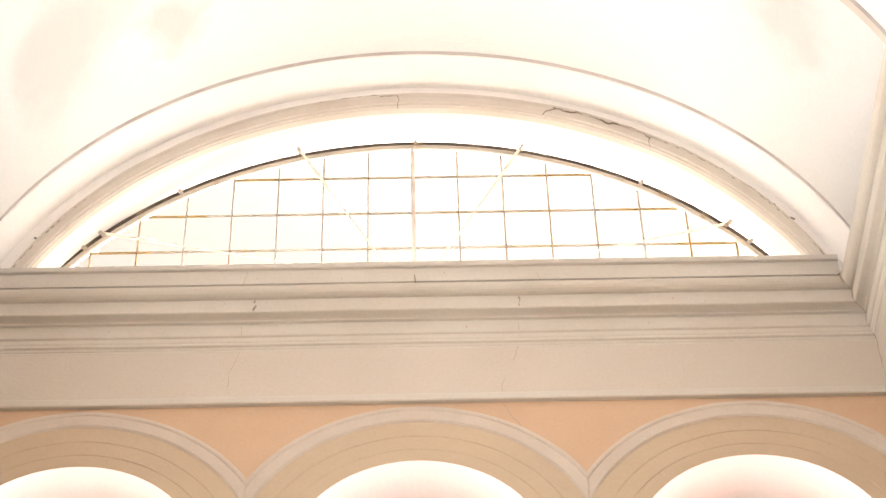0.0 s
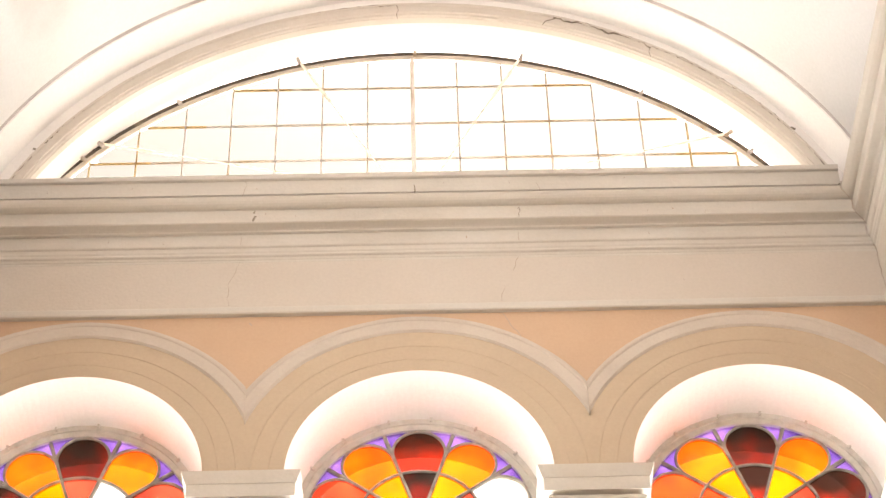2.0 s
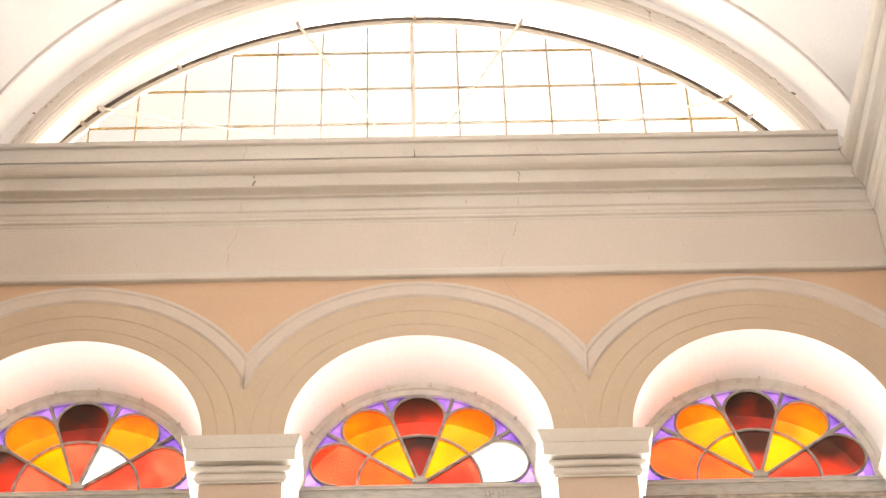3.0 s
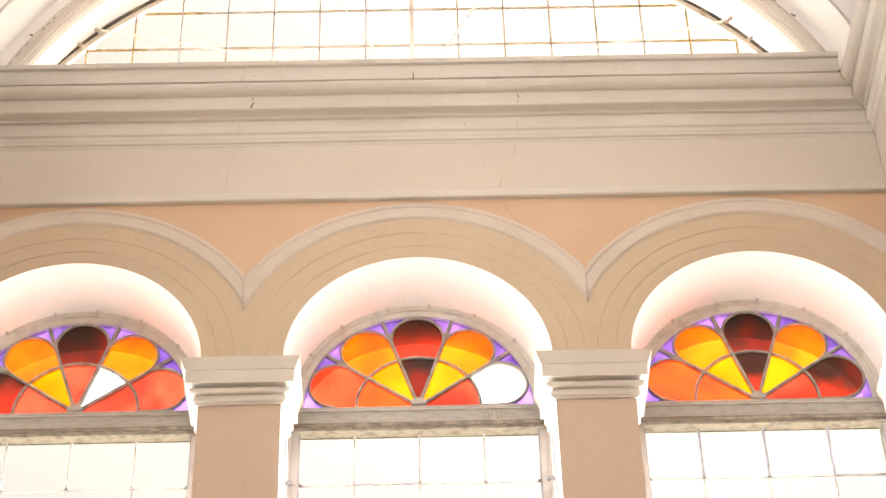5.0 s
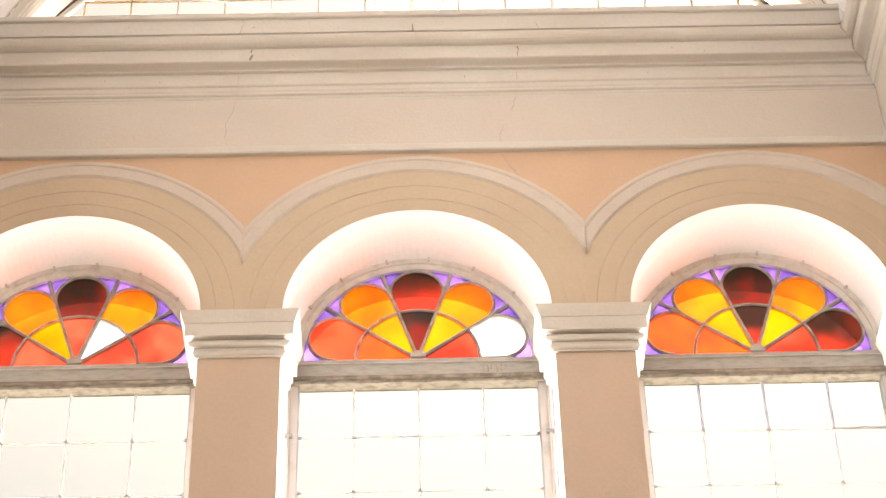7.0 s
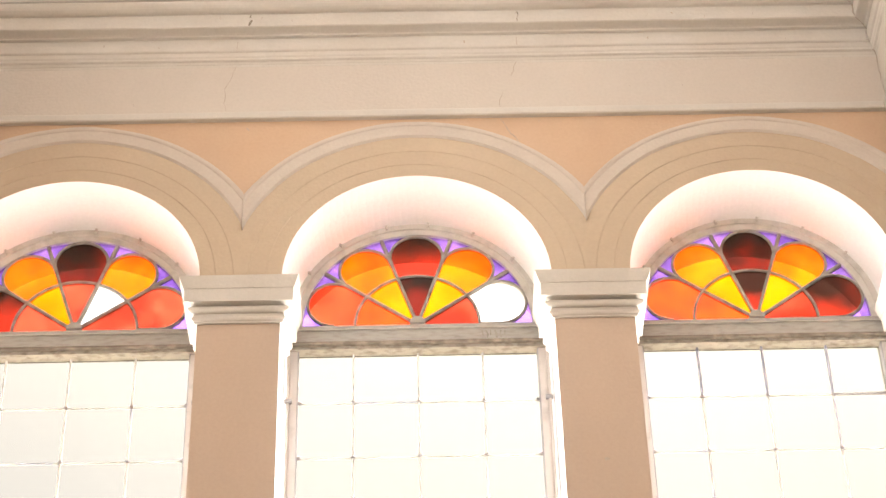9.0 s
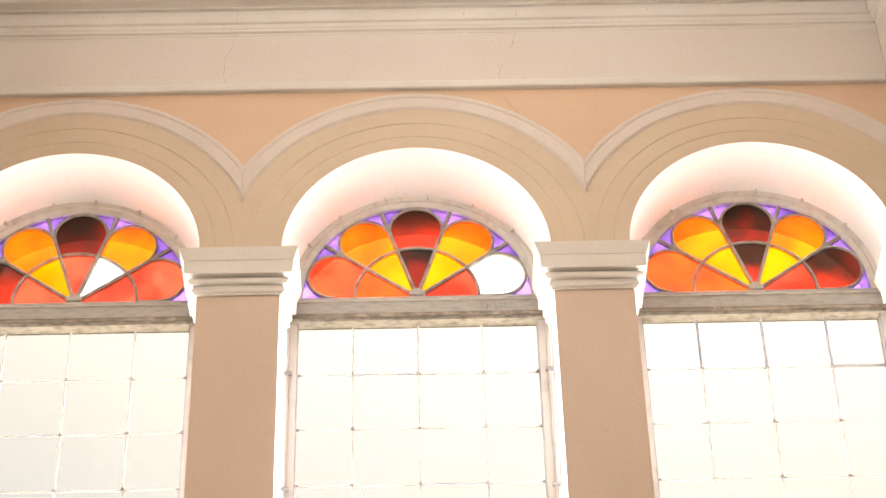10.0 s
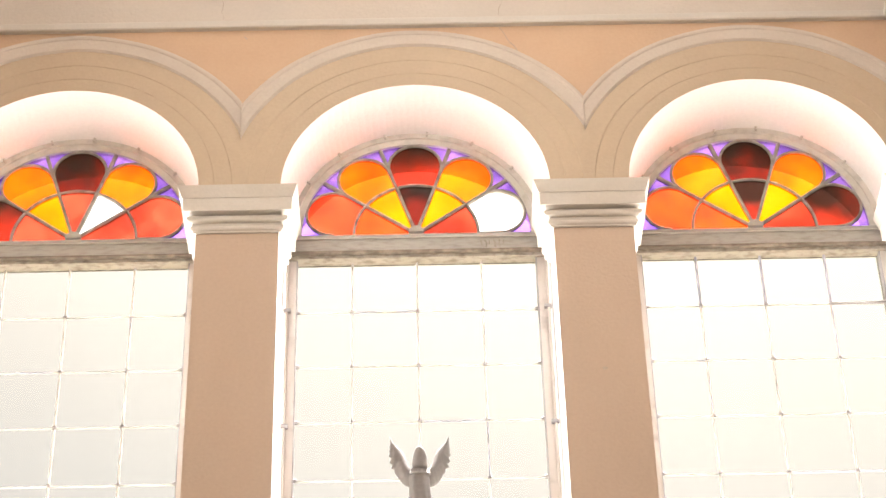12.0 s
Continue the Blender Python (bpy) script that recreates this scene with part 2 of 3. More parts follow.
def prism(bm, pts, y0, y1, mat=0):
    """A polygon of (x, z) points, extruded from y0 to y1."""
    a = [bm.verts.new((x, y0, z)) for x, z in pts]
    b = [bm.verts.new((x, y1, z)) for x, z in pts]
    bm.faces.new(a).material_index = mat
    bm.faces.new(b[::-1]).material_index = mat
    for i in range(len(pts)):
        j = (i + 1) % len(pts)
        bm.faces.new((a[i], b[i], b[j], a[j])).material_index = mat


def loft(bm, rings, closed=True, caps=True, mat=0):
    """Joins rings of equal length; closed: the ring's last point meets its first."""
    vs = [[bm.verts.new(p) for p in r] for r in rings]
    n = len(vs[0])
    for a, b in zip(vs, vs[1:]):
        for i in range(n if closed else n - 1):
            j = (i + 1) % n
            bm.faces.new((a[i], a[j], b[j], b[i])).material_index = mat
    if closed and caps:
        bm.faces.new(vs[0][::-1]).material_index = mat
        bm.faces.new(vs[-1]).material_index = mat


def sweep_arc(bm, section, cx, cz, a0, a1, steps, limit=None, wobble=0.0):
    """A section of (radius, y) points, carried round an arc; limit: greatest distance from the axis to the left and right."""
    rings = []
    for i in range(steps + 1):
        a = a0 + (a1 - a0) * i / steps
        c, s = math.cos(a), math.sin(a)
        top = 1e9
        if limit and abs(c) > 1e-6:
            top = (limit[1] if c > 0 else limit[0]) / abs(c)
        k = wobble * noise.noise(Vector((cx + 3.0 * c, 3.0 * s, 2.0))) if wobble else 0.0
        h = wobble * 0.5 * noise.noise(Vector((cx + 5.0 * c, 5.0 * s, 7.0))) if wobble else 0.0
        rings.append([(cx + min(r + k, top) * c, y + h * (y < -0.001), cz + min(r + k, top) * s) for r, y in section])
    loft(bm, rings)


def rod(bm, p, q, w, d):
    """A bar of w by d from p to q; d is its depth along y."""
    p, q = Vector(p), Vector(q)
    way = (q - p).normalized()
    side = way.cross(Vector((0, 1, 0))).normalized() * (w / 2)
    dy = Vector((0, d / 2, 0))
    loft(bm, [[tuple(e + u * side + k * dy) for u, k in ((-1, -0.6), (-0.6, -1), (0.6, -1), (1, -0.6), (1, 1), (-1, 1))] for e in (p, q)])


def came(bm, pts, w, d):
    """A bar of w by d along a line of (x, z) points at the glass."""
    rings = []
    n = len(pts)
    for i, (x, z) in enumerate(pts):
        a, b = pts[max(i - 1, 0)], pts[min(i + 1, n - 1)]
        t = Vector((b[0] - a[0], 0, b[1] - a[1])).normalized()
        s = Vector((t.z, 0, -t.x)) * (w / 2)
        rings.append([(x + s.x * u, GLASS_Y + d / 2 * k, z + s.z * u) for u, k in ((-1, -0.5), (-0.5, -1), (0.5, -1), (1, -0.5), (1, 1), (-1, 1))])
    loft(bm, rings)


def arc_pts(cx, cz, r, a0, a1, n):
    return [(cx + r * math.cos(a0 + (a1 - a0) * i / n), cz + r * math.sin(a0 + (a1 - a0) * i / n)) for i in range(n + 1)]


def crack(parent, pts, y, width=0.006, seed=1):
    """A thin jagged crack of (x, z) points on a face that looks towards -y."""
    rnd = random.Random(seed)
    fine = []
    for (ax, az), (bx, bz) in zip(pts, pts[1:]):
        n = max(2, int(math.hypot(bx - ax, bz - az) / 0.04))
        for i in range(n):
            k = i / n
            fine.append((ax + (bx - ax) * k + rnd.uniform(-1, 1) * 0.008, az + (bz - az) * k + rnd.uniform(-1, 1) * 0.008))
    fine.append(pts[-1])
    bm = bmesh.new()
    rings = []
    for i, (x, z) in enumerate(fine):
        w = width * (0.35 + rnd.random()) * 0.5
        a, b = fine[max(i - 1, 0)], fine[min(i + 1, len(fine) - 1)]
        t = Vector((b[0] - a[0], 0, b[1] - a[1])).normalized()
        rings.append([(x - t.z * w, y - 0.003, z + t.x * w), (x + t.z * w, y - 0.003, z - t.x * w), (x, y + 0.01, z)])
    loft(bm, rings)
    return part("crack", bm, DARK if width > 0.01 else HAIRLINE, parent)


# ---- large structure ----
def build_end_wall():
    """The wall with three arched windows; front faces in two paints, reveals in white."""
    bm = bmesh.new()
    edges = [WEST, -BAY - R_OPEN, -BAY + R_OPEN, 0.01 - R_OPEN, 0.01 + R_OPEN, BAY - R_OPEN, BAY + R_OPEN, EAST]
    top = ENTAB_Z + 0.02

    def split(x):
        z = SPRING
        for c in CENTRES:
            if abs(x - c) < 1.45:
                z = max(z, SPRING + math.sqrt(1.45 ** 2 - (x - c) ** 2))
        return min(z, top - 0.002)

    def column(x0, x1, z0, z1, foot):
        # a slice of wall from its foot (z0 at x0, z1 at x1) to the top
        for y, flip in ((0.0, False), (WALL_DEPTH, True)):
            s0, s1 = max(split(x0), z0 + 1e-4), max(split(x1), z1 + 1e-4)
            for (a0, a1, b0, b1, m) in ((z0, z1, s0, s1, foot), (s0, s1, top, top, 1)):
                v = [bm.verts.new(p) for p in ((x0, y, a0), (x1, y, a1), (x1, y, b1), (x0, y, b0))]
                bm.faces.new(v[::-1] if flip else v).material_index = m
        v = [bm.verts.new(p) for p in ((x0, 0, z0), (x0, WALL_DEPTH, z0), (x1, WALL_DEPTH, z1), (x1, 0, z1))]
        bm.faces.new(v).material_index = 2

    for k in (0, 2, 4, 6):
        x0, x1 = edges[k], edges[k + 1]
        n = 16
        for i in range(n):
            column(x0 + (x1 - x0) * i / n, x0 + (x1 - x0) * (i + 1) / n, SPRING - 0.2, SPRING - 0.2, 0)
        box(bm, x0, x1, 0, WALL_DEPTH, 0, SPRING - 0.2, 3)
        for f in bm.faces:
            if f.material_index == 3:
                f.normal_update()
                if abs(f.normal.x) > 0.5:
                    f.material_index = 2
    for c in CENTRES:
        n = 48
        for i in range(n):
            a0, a1 = math.pi * (1 - i / n), math.pi * (1 - (i + 1) / n)
            column(c + R_OPEN * math.cos(a0), c + R_OPEN * math.cos(a1), SPRING + R_OPEN * math.sin(a0), SPRING + R_OPEN * math.sin(a1), 0)
        for sx in (-1, 1):
            v = [bm.verts.new(p) for p in ((c + sx * R_OPEN, 0, SPRING - 0.2), (c + sx * R_OPEN, WALL_DEPTH, SPRING - 0.2),
                                           (c + sx * R_OPEN, WALL_DEPTH, SPRING), (c + sx * R_OPEN, 0, SPRING))]
            bm.faces.new(v).material_index = 2
        box(bm, c - R_OPEN, c + R_OPEN, 0, WALL_DEPTH, 0, SILL_Z, 3)
    for f in bm.faces:
        f.normal_update()
        if f.material_index == 3 and abs(f.normal.z) > 0.5:
            f.material_index = 2
    bmesh.ops.remove_doubles(bm, verts=bm.verts[:], dist=1e-5)
    me = bpy.data.meshes.new("wall_north")
    bm.to_mesh(me)
    bm.free()
    for m in (TAN, PEACH, REVEAL, PIER):
        me.materials.append(m)
    return tagged(new("wall_north", me), "plastered end wall in peach and tan with three arched window openings", "wall", kind="structure")


wall_north = build_end_wall()

# the lunette wall over the entablature, with a segmental opening
MO_Z, MO_R, MI_Z, MI_R = 13.582, 3.745, 13.51, 3.642
OPEN_R = MI_R + 0.012
MX = 0.057
bm = bmesh.new()
HALF = math.sqrt(OPEN_R ** 2 - (LUNETTE_Z - MI_Z) ** 2)
xs = [WEST - 0.1] + [MX - HALF * math.cos(math.pi * i / 64) for i in range(65)] + [EAST + 0.1]
for x0, x1 in zip(xs, xs[1:]):
    inside = abs((x0 + x1) / 2 - MX) < HALF
    def under(x):
        return MI_Z + math.sqrt(max(OPEN_R ** 2 - (x - MX) ** 2, 0)) if inside else LUNETTE_Z
    def over(x):
        return VAULT_Z + math.sqrt(max((VAULT_R + 0.1) ** 2 - (x - AXIS_X) ** 2, 0)) + 0.1
    za, zb = max(under(x0), LUNETTE_Z), max(under(x1), LUNETTE_Z)
    prism(bm, [(x0, za), (x1, zb), (x1, over(x1)), (x0, over(x0))], 0.0, 0.36)
bmesh.ops.remove_doubles(bm, verts=bm.verts[:], dist=1e-5)
wall_lunette = tagged(mesh_object("wall_lunette", bm, WHITE), "white limewashed lunette wall under the vault", "wall", kind="structure")
bm = bmesh.new()
box(bm, WEST - 0.1, EAST + 0.1, 0.0, WALL_DEPTH, ENTAB_Z + 0.02, LUNETTE_Z)
tagged(mesh_object("wall_frieze", bm, FRIEZE), "plain cream frieze wall between cornice and arches", "wall", kind="structure")


def side_wall(name, x0, x1):
    """A side wall with three tall openings, added out of view for light."""
    bm = bmesh.new()
    ys = [1.0, -4.6, -6.2, -8.6, -10.2, -12.6, -14.2, BACK - 0.4]
    for i, (ya, yb) in enumerate(zip(ys, ys[1:])):
        if i % 2 == 0:
            box(bm, x0, x1, yb, ya, 0, 14.62)
        else:
            box(bm, x0, x1, yb, ya, 0, 9.5)
            box(bm, x0, x1, yb, ya, 13.3, 14.62)
    return tagged(mesh_object(name, bm, TAN), "plain tan plaster side wall with added unseen openings for light", "wall", kind="structure")


FLARE = 0.02


def flare(ob):
    """The east side runs slightly outward away from the end wall."""
    for v in ob.data.vertices:
        v.co.x += FLARE * max(-v.co.y, 0)


flare(side_wall("wall_east", EAST, EAST + 0.5))
side_wall("wall_west", WEST - 0.5, WEST)
bm = bmesh.new()
box(bm, WEST - 0.5, EAST + 1.0, BACK - 0.4, BACK, 0, 12.0)
box(bm, WEST - 0.5, -1.47, BACK - 0.4, BACK, 12.0, 16.4)
box(bm, 1.53, EAST + 1.0, BACK - 0.4, BACK, 12.0, 16.4)
box(bm, WEST - 0.5, EAST + 1.0, BACK - 0.4, BACK, 16.4, 18)
tagged(mesh_object("wall_south", bm, TAN), "plain tan plaster back wall, unseen, with an added opening for light", "wall", kind="structure")
bm = bmesh.new()
box(bm, WEST - 0.5, EAST + 1.0, BACK - 0.4, WALL_DEPTH, -0.25, 0.0)
tagged(mesh_object("floor", bm, FLOOR), "pale stone church floor", "floor", kind="structure")
bm = bmesh.new()
v = [bm.verts.new(p) for p in ((-2000, -2000, -0.3), (2000, -2000, -0.3), (2000, 2000, -0.3), (-2000, 2000, -0.3))]
bm.faces.new(v)
tagged(mesh_object("ground", bm, GROUND), "pale gravel ground outside the church", "ground", kind="structure")

# barrel vault, wall arch and transverse rib
A0, A1 = math.asin((14.45 - VAULT_Z) / VAULT_R), math.pi - math.asin((14.45 - VAULT_Z) / VAULT_R)
bm = bmesh.new()
sweep_arc(bm, [(VAULT_R, -0.42), (VAULT_R, BACK - 0.4), (VAULT_R + 0.8, BACK - 0.4), (VAULT_R + 0.8, -0.42)], AXIS_X, VAULT_Z, A0, A1, 72)
tagged(mesh_object("ceiling", bm, VAULT, True), "white limewashed barrel vault with faint damp stains", "ceiling", kind="structure")
bm = bmesh.new()
sweep_arc(bm, [(VAULT_R - 0.012, 0.0), (VAULT_R - 0.012, -0.375), (VAULT_R - 0.004, -0.383), (VAULT_R + 0.05, -0.386), (VAULT_R + 0.055, -0.41), (VAULT_R + 0.35, -0.41), (VAULT_R + 0.35, 0.0)],
          AXIS_X, VAULT_Z, A0, A1, 72)
tagged(mesh_object("wall_arch", bm, WHITE), "shallow white plaster wall arch along the vault's end", "arch", kind="structure")
bm = bmesh.new()
sweep_arc(bm, [(VAULT_R + 0.02, -2.355), (VAULT_R - 0.006, -2.365), (VAULT_R - 0.010, -2.45), (VAULT_R + 0.02, -2.455), (VAULT_R + 0.02, -2.48), (VAULT_R - 0.02, -2.485), (VAULT_R - 0.02, -2.95), (VAULT_R + 0.02, -2.97)],
          AXIS_X, VAULT_Z, A0, A1, 72)
tagged(mesh_object("vault_rib", bm, WHITE), "shallow white transverse rib across the white vault", "arch", kind="structure")

# the two grooves get their shade as grey strips; the bead is plain
for name, y0, y1, r, m in (("trim_vault_groove", -0.384, -0.420, VAULT_R - 0.001, SHADE_GREY), ("trim_rib_groove", -2.45, -2.49, VAULT_R - 0.024, SHADE_GREY), ("trim_rib_bead", -2.37, -2.44, VAULT_R - 0.014, MOULD)):
    bm = bmesh.new()
    sweep_arc(bm, [(r, y0), (r, y1), (r + 0.03, y1), (r + 0.03, y0)], AXIS_X, VAULT_Z, A0, A1, 72)
    tagged(mesh_object(name, bm, m), "narrow bead or shade-grey groove strip along the white vault", "moulding", kind="structure")

# entablature: taenia and cornice, mitred into the side walls
CORNICE = [(0.0, 14.055), (0.006, 14.060), (0.010, 14.080), (0.015, 14.084), (0.022, 14.102), (0.036, 14.108), (0.041, 14.114), (0.042, 14.130), (0.046, 14.136), (0.050, 14.145),
           (0.052, 14.178), (0.066, 14.186), (0.070, 14.194), (0.070, 14.292), (0.064, 14.298), (0.052, 14.302), (0.050, 14.334), (0.074, 14.340), (0.080, 14.352),
           (0.096, 14.358), (0.158, 14.360), (0.167, 14.367), (0.167, 14.494), (0.160, 14.502), (0.166, 14.508), (0.184, 14.506), (0.206, 14.509), (0.228, 14.517), (0.246, 14.532),
           (0.257, 14.546), (0.262, 14.558), (0.262, 14.566), (0.254, 14.570), (0.0, 14.585)]
TAENIA = [(0.0, ENTAB_Z), (0.040, ENTAB_Z), (0.048, ENTAB_Z + 0.010), (0.048, ENTAB_Z + 0.052), (0.034, ENTAB_Z + 0.058), (0.034, ENTAB_Z + 0.074), (0.022, ENTAB_Z + 0.080), (0.018, ENTAB_Z + 0.095), (0.0, ENTAB_Z + 0.10)]


def moulding(name, section, mat, label):
    """The same section along the end wall and both side walls."""
    for which, a, b in (("north", lambda d, z: (WEST + d, -d, z), lambda d, z: (EAST - d, -d, z)),
                        ("east", lambda d, z: (EAST - d, -d, z), lambda d, z: (EAST - d, BACK, z)),
                        ("west", lambda d, z: (WEST + d, BACK, z), lambda d, z: (WEST + d, -d, z))):
        bm = bmesh.new()
        s = [(max(d, -0.001), z) for d, z in section]
        rings = []
        for i in range(91):
            k = i / 90
            ring = []
            for d, z in s:
                p = Vector(a(d, z)).lerp(Vector(b(d, z)), k)
                if 0 < i < 90 and d > 0.01:
                    p.z += 0.004 * noise.noise(Vector((p.x * 1.1, p.y * 1.1, z * 0.6)))
                    p.y += 0.004 * noise.noise(Vector((p.x * 1.7, p.y, z * 3.0 + 9))) * (which == "north")
                ring.append(tuple(p))
            rings.append(ring)
        loft(bm, rings)
        yield tagged(mesh_object(name + "_" + which, bm, mat), label, "cornice", kind="structure")


cornice_north, cornice_east, cornice_west = moulding("cornice", CORNICE, CREAM, "moulded cream plaster cornice with fine cracks and stains")
taenia_north, taenia_east, taenia_west = moulding("trim_taenia", TAENIA, CREAM, "narrow cream plaster moulding under the frieze")

FRIEZE_FACE = [(0.0, ENTAB_Z + 0.06), (0.005, ENTAB_Z + 0.06), (0.005, 14.12), (0.0, 14.12)]
frieze_north, frieze_east, frieze_west = moulding("trim_frieze", FRIEZE_FACE, FRIEZE, "plain cream frieze under the cornice")
for ob in (cornice_east, taenia_east, frieze_east):
    flare(ob)

# sill course under the lunette
SILL_D = 0.17
bm = bmesh.new()
loft(bm, [[(x, -d, z) for d, z in ((-0.36, 14.575), (SILL_D - 0.06, 14.575), (SILL_D - 0.06, 14.682), (SILL_D, 14.686), (SILL_D, 14.84), (SILL_D + 0.025, 14.842), (SILL_D + 0.03, 14.85), (SILL_D + 0.03, 14.89), (SILL_D + 0.02, 14.90), (-0.36, 14.93))]
          for x in (-3.44, 3.53)])
lunette_sill = tagged(mesh_object("trim_lunette_sill", bm, CREAM), "cream plaster sill course under the lunette window", "sill", kind="structure")

# moulded archivolt of the lunette
bm = bmesh.new()
rings = []
b0 = math.asin((14.7 - MO_Z) / MO_R)
for i in range(97):
    a = b0 + (math.pi - 2 * b0) * i / 96
    ox, oz = MX + MO_R * math.cos(a), MO_Z + MO_R * math.sin(a)
    way = Vector((ox - MX, 0, oz - MI_Z)).normalized()
    ix, iz = MX + MI_R * way.x, MI_Z + MI_R * way.z
    P, Q = Vector((ox, 0, oz)), Vector((ix, 0, iz))
    P += way * 0.008 * noise.noise(Vector((ox * 2.2, 0, oz * 2.2)))
    Q += way * 0.006 * noise.noise(Vector((ix * 2.5, 4, iz * 2.5)))
    rings.append([tuple(P + (Q - P) * k + Vector((0, y, 0))) for k, y in
                  ((0, 0.02), (0, -0.03), (0.05, -0.04), (0.16, -0.04), (0.2, -0.028), (0.3, -0.025), (0.34, -0.032), (0.7, -0.03), (0.74, -0.018), (0.9, -0.015), (0.94, -0.002), (1.0, 0.0), (1.0, 0.06), (0.9, 0.06))])
loft(bm, rings)
lunette_arch = tagged(mesh_object("trim_lunette_archivolt", bm, MOULD), "cream moulded plaster arch with cracked upper edge", "moulding", kind="structure")

# arches over the windows: three stepped fasciae and a hood
LIMITS = ((-BAY - WEST, BAY / 2), (BAY / 2 + 0.01, BAY / 2 - 0.01), (BAY / 2, EAST - BAY))
for c, lim in zip(CENTRES, LIMITS):
    arch = thing("archivolt", (c, 0, SPRING), "stepped tan archivolt with a cream hood moulding over an arched window", "arch", "structure")
    for name, sec, mat in (("fascia", [(R_STEP1, 0.0), (R_STEP1, -0.001), (R_STEP1 + 0.007, -0.0045), (R_STEP2 + 0.004, -0.0045), (R_STEP2 + 0.004, 0.0)], TAN),
                           ("fascia", [(R_STEP2, 0.0), (R_STEP2, -0.006), (R_STEP2 + 0.007, -0.0095), (R_HOOD_IN + 0.01, -0.0095), (R_HOOD_IN + 0.01, 0.0)], TAN),
                           ("hood_moulding", [(R_HOOD_IN, 0.0), (R_HOOD_IN, -0.012), (R_HOOD_IN + 0.016, -0.028), (R_HOOD_IN + 0.1, -0.034), (R_HOOD_IN + 0.108, -0.042),
                                              (R_HOOD_IN + 0.12, -0.046), (R_HOOD_OUT - 0.006, -0.044), (R_HOOD_OUT, -0.036), (R_HOOD_OUT, 0.0)], HOOD)):
        r_in = sec[0][0]
        a_r = math.acos(min(1, lim[1] / r_in)) if lim[1] < r_in else 0.0
        a_l = math.acos(min(1, lim[0] / r_in)) if lim[0] < r_in else 0.0
        bm = bmesh.new()
        sweep_arc(bm, sec, c, SPRING, a_r + 1e-4, math.pi - a_l - 1e-4, 120, lim, 0.006)
        part(name, bm, mat, arch, smooth=False)


# capitals of the piers
def capital(x0, x1, left=True, right=True):
    cap = thing("capital", ((x0 + x1) / 2, 0, 11.5), "moulded cream plaster capital on top of a tan pier", "capital", group="pier capitals")

    def course(name, z0, z1, e0, e1, soft=0.0):
        bm = bmesh.new()
        rows = [(z0, e0), (z1, e1)]
        if soft:
            rows = [(z0 + (z1 - z0) * (0.5 - 0.5 * math.cos(math.pi * i / 8)), e0 + soft * math.sin(math.pi * i / 8)) for i in range(9)]
        loft(bm, [[(x0 - e * left, -e, z), (x1 + e * right, -e, z), (x1 + e * right, 0.42, z), (x0 - e * left, 0.42, z)] for z, e in rows])
        part(name, bm, CREAM, cap)

    course("abacus_moulding", 11.705, 11.80, 0.102, 0.135)
    course("abacus", 11.592, 11.705, 0.094, 0.096)
    course("neck", 11.445, 11.592, 0.020, 0.034)
    course("torus", 11.522, 11.572, 0.044, 0.044, 0.022)
    course("torus", 11.455, 11.500, 0.016, 0.016, 0.022)
    return cap


capital(-BAY + R_OPEN, 0.01 - R_OPEN)
capital(0.01 + R_OPEN, BAY - R_OPEN)
capital(BAY + R_OPEN, EAST, right=False)
capital(WEST, -BAY - R_OPEN, left=False)


# ---- lunette window ----
LY, LZ, LR, LX = 0.33, 13.285, 3.725, 0.012
lunette = thing("window_lunette", (LX, LY, LUNETTE_Z), "wide segmental lunette window with thin rusty iron glazing bars", "window", "structure")
b0 = math.asin((14.92 - LZ) / LR)
bm = bmesh.new()
sweep_arc(bm, [(LR + 0.002, LY - 0.012), (LR + 0.002, LY + 0.03), (LR + 0.04, LY + 0.03), (LR + 0.04, LY - 0.012)], LX, LZ, b0, math.pi - b0, 80)
part("window_frame", bm, SOOT, lunette, "dark weathered frame arch")
bm = bmesh.new()
sweep_arc(bm, [(LR - 0.032, LY - 0.004), (LR - 0.032, LY + 0.022), (LR + 0.006, LY + 0.022), (LR + 0.001, LY - 0.008)], LX, LZ, b0, math.pi - b0, 80)
part("inner_frame", bm, PALE, lunette)
STEP = 0.402
COLS = [LX + STEP * i for i in range(-7, 8)]
LROWS = [15.17, 15.64, 16.10, 16.58]


def lunette_top(x):
    return LZ + math.sqrt(max((LR - 0.05) ** 2 - (x - LX) ** 2, 0))


for i, x in enumerate(COLS):
    if lunette_top(x) > 14.97:
        bm = bmesh.new()
        w = 0.036 if i == 7 else 0.013
        rod(bm, (x, LY + 0.01, 14.93), (x, LY + 0.01, lunette_top(x)), w, 0.03 if i != 7 else 0.06)
        part("mullion" if i == 7 else "glazing_bar", bm, IRON if i == 7 else GOLD_RUST if i in (0, 1, 13, 14) else RUST, lunette)
for z in LROWS:
    half = math.sqrt((LR - 0.06) ** 2 - (z - LZ) ** 2)
    for xa, xb, m in ((-half, 0.52 - half, GOLD_RUST), (0.52 - half, half - 0.52, RUST), (half - 0.52, half, GOLD_RUST)):
        bm = bmesh.new()
        rod(bm, (LX + xa, LY + 0.012, z), (LX + xb, LY + 0.012, z), 0.012, 0.02)
        part("glazing_bar", bm, m, lunette)
edges_x = [LX - 3.28] + COLS + [LX + 3.28]
edges_z = [14.93] + LROWS + [17.2]
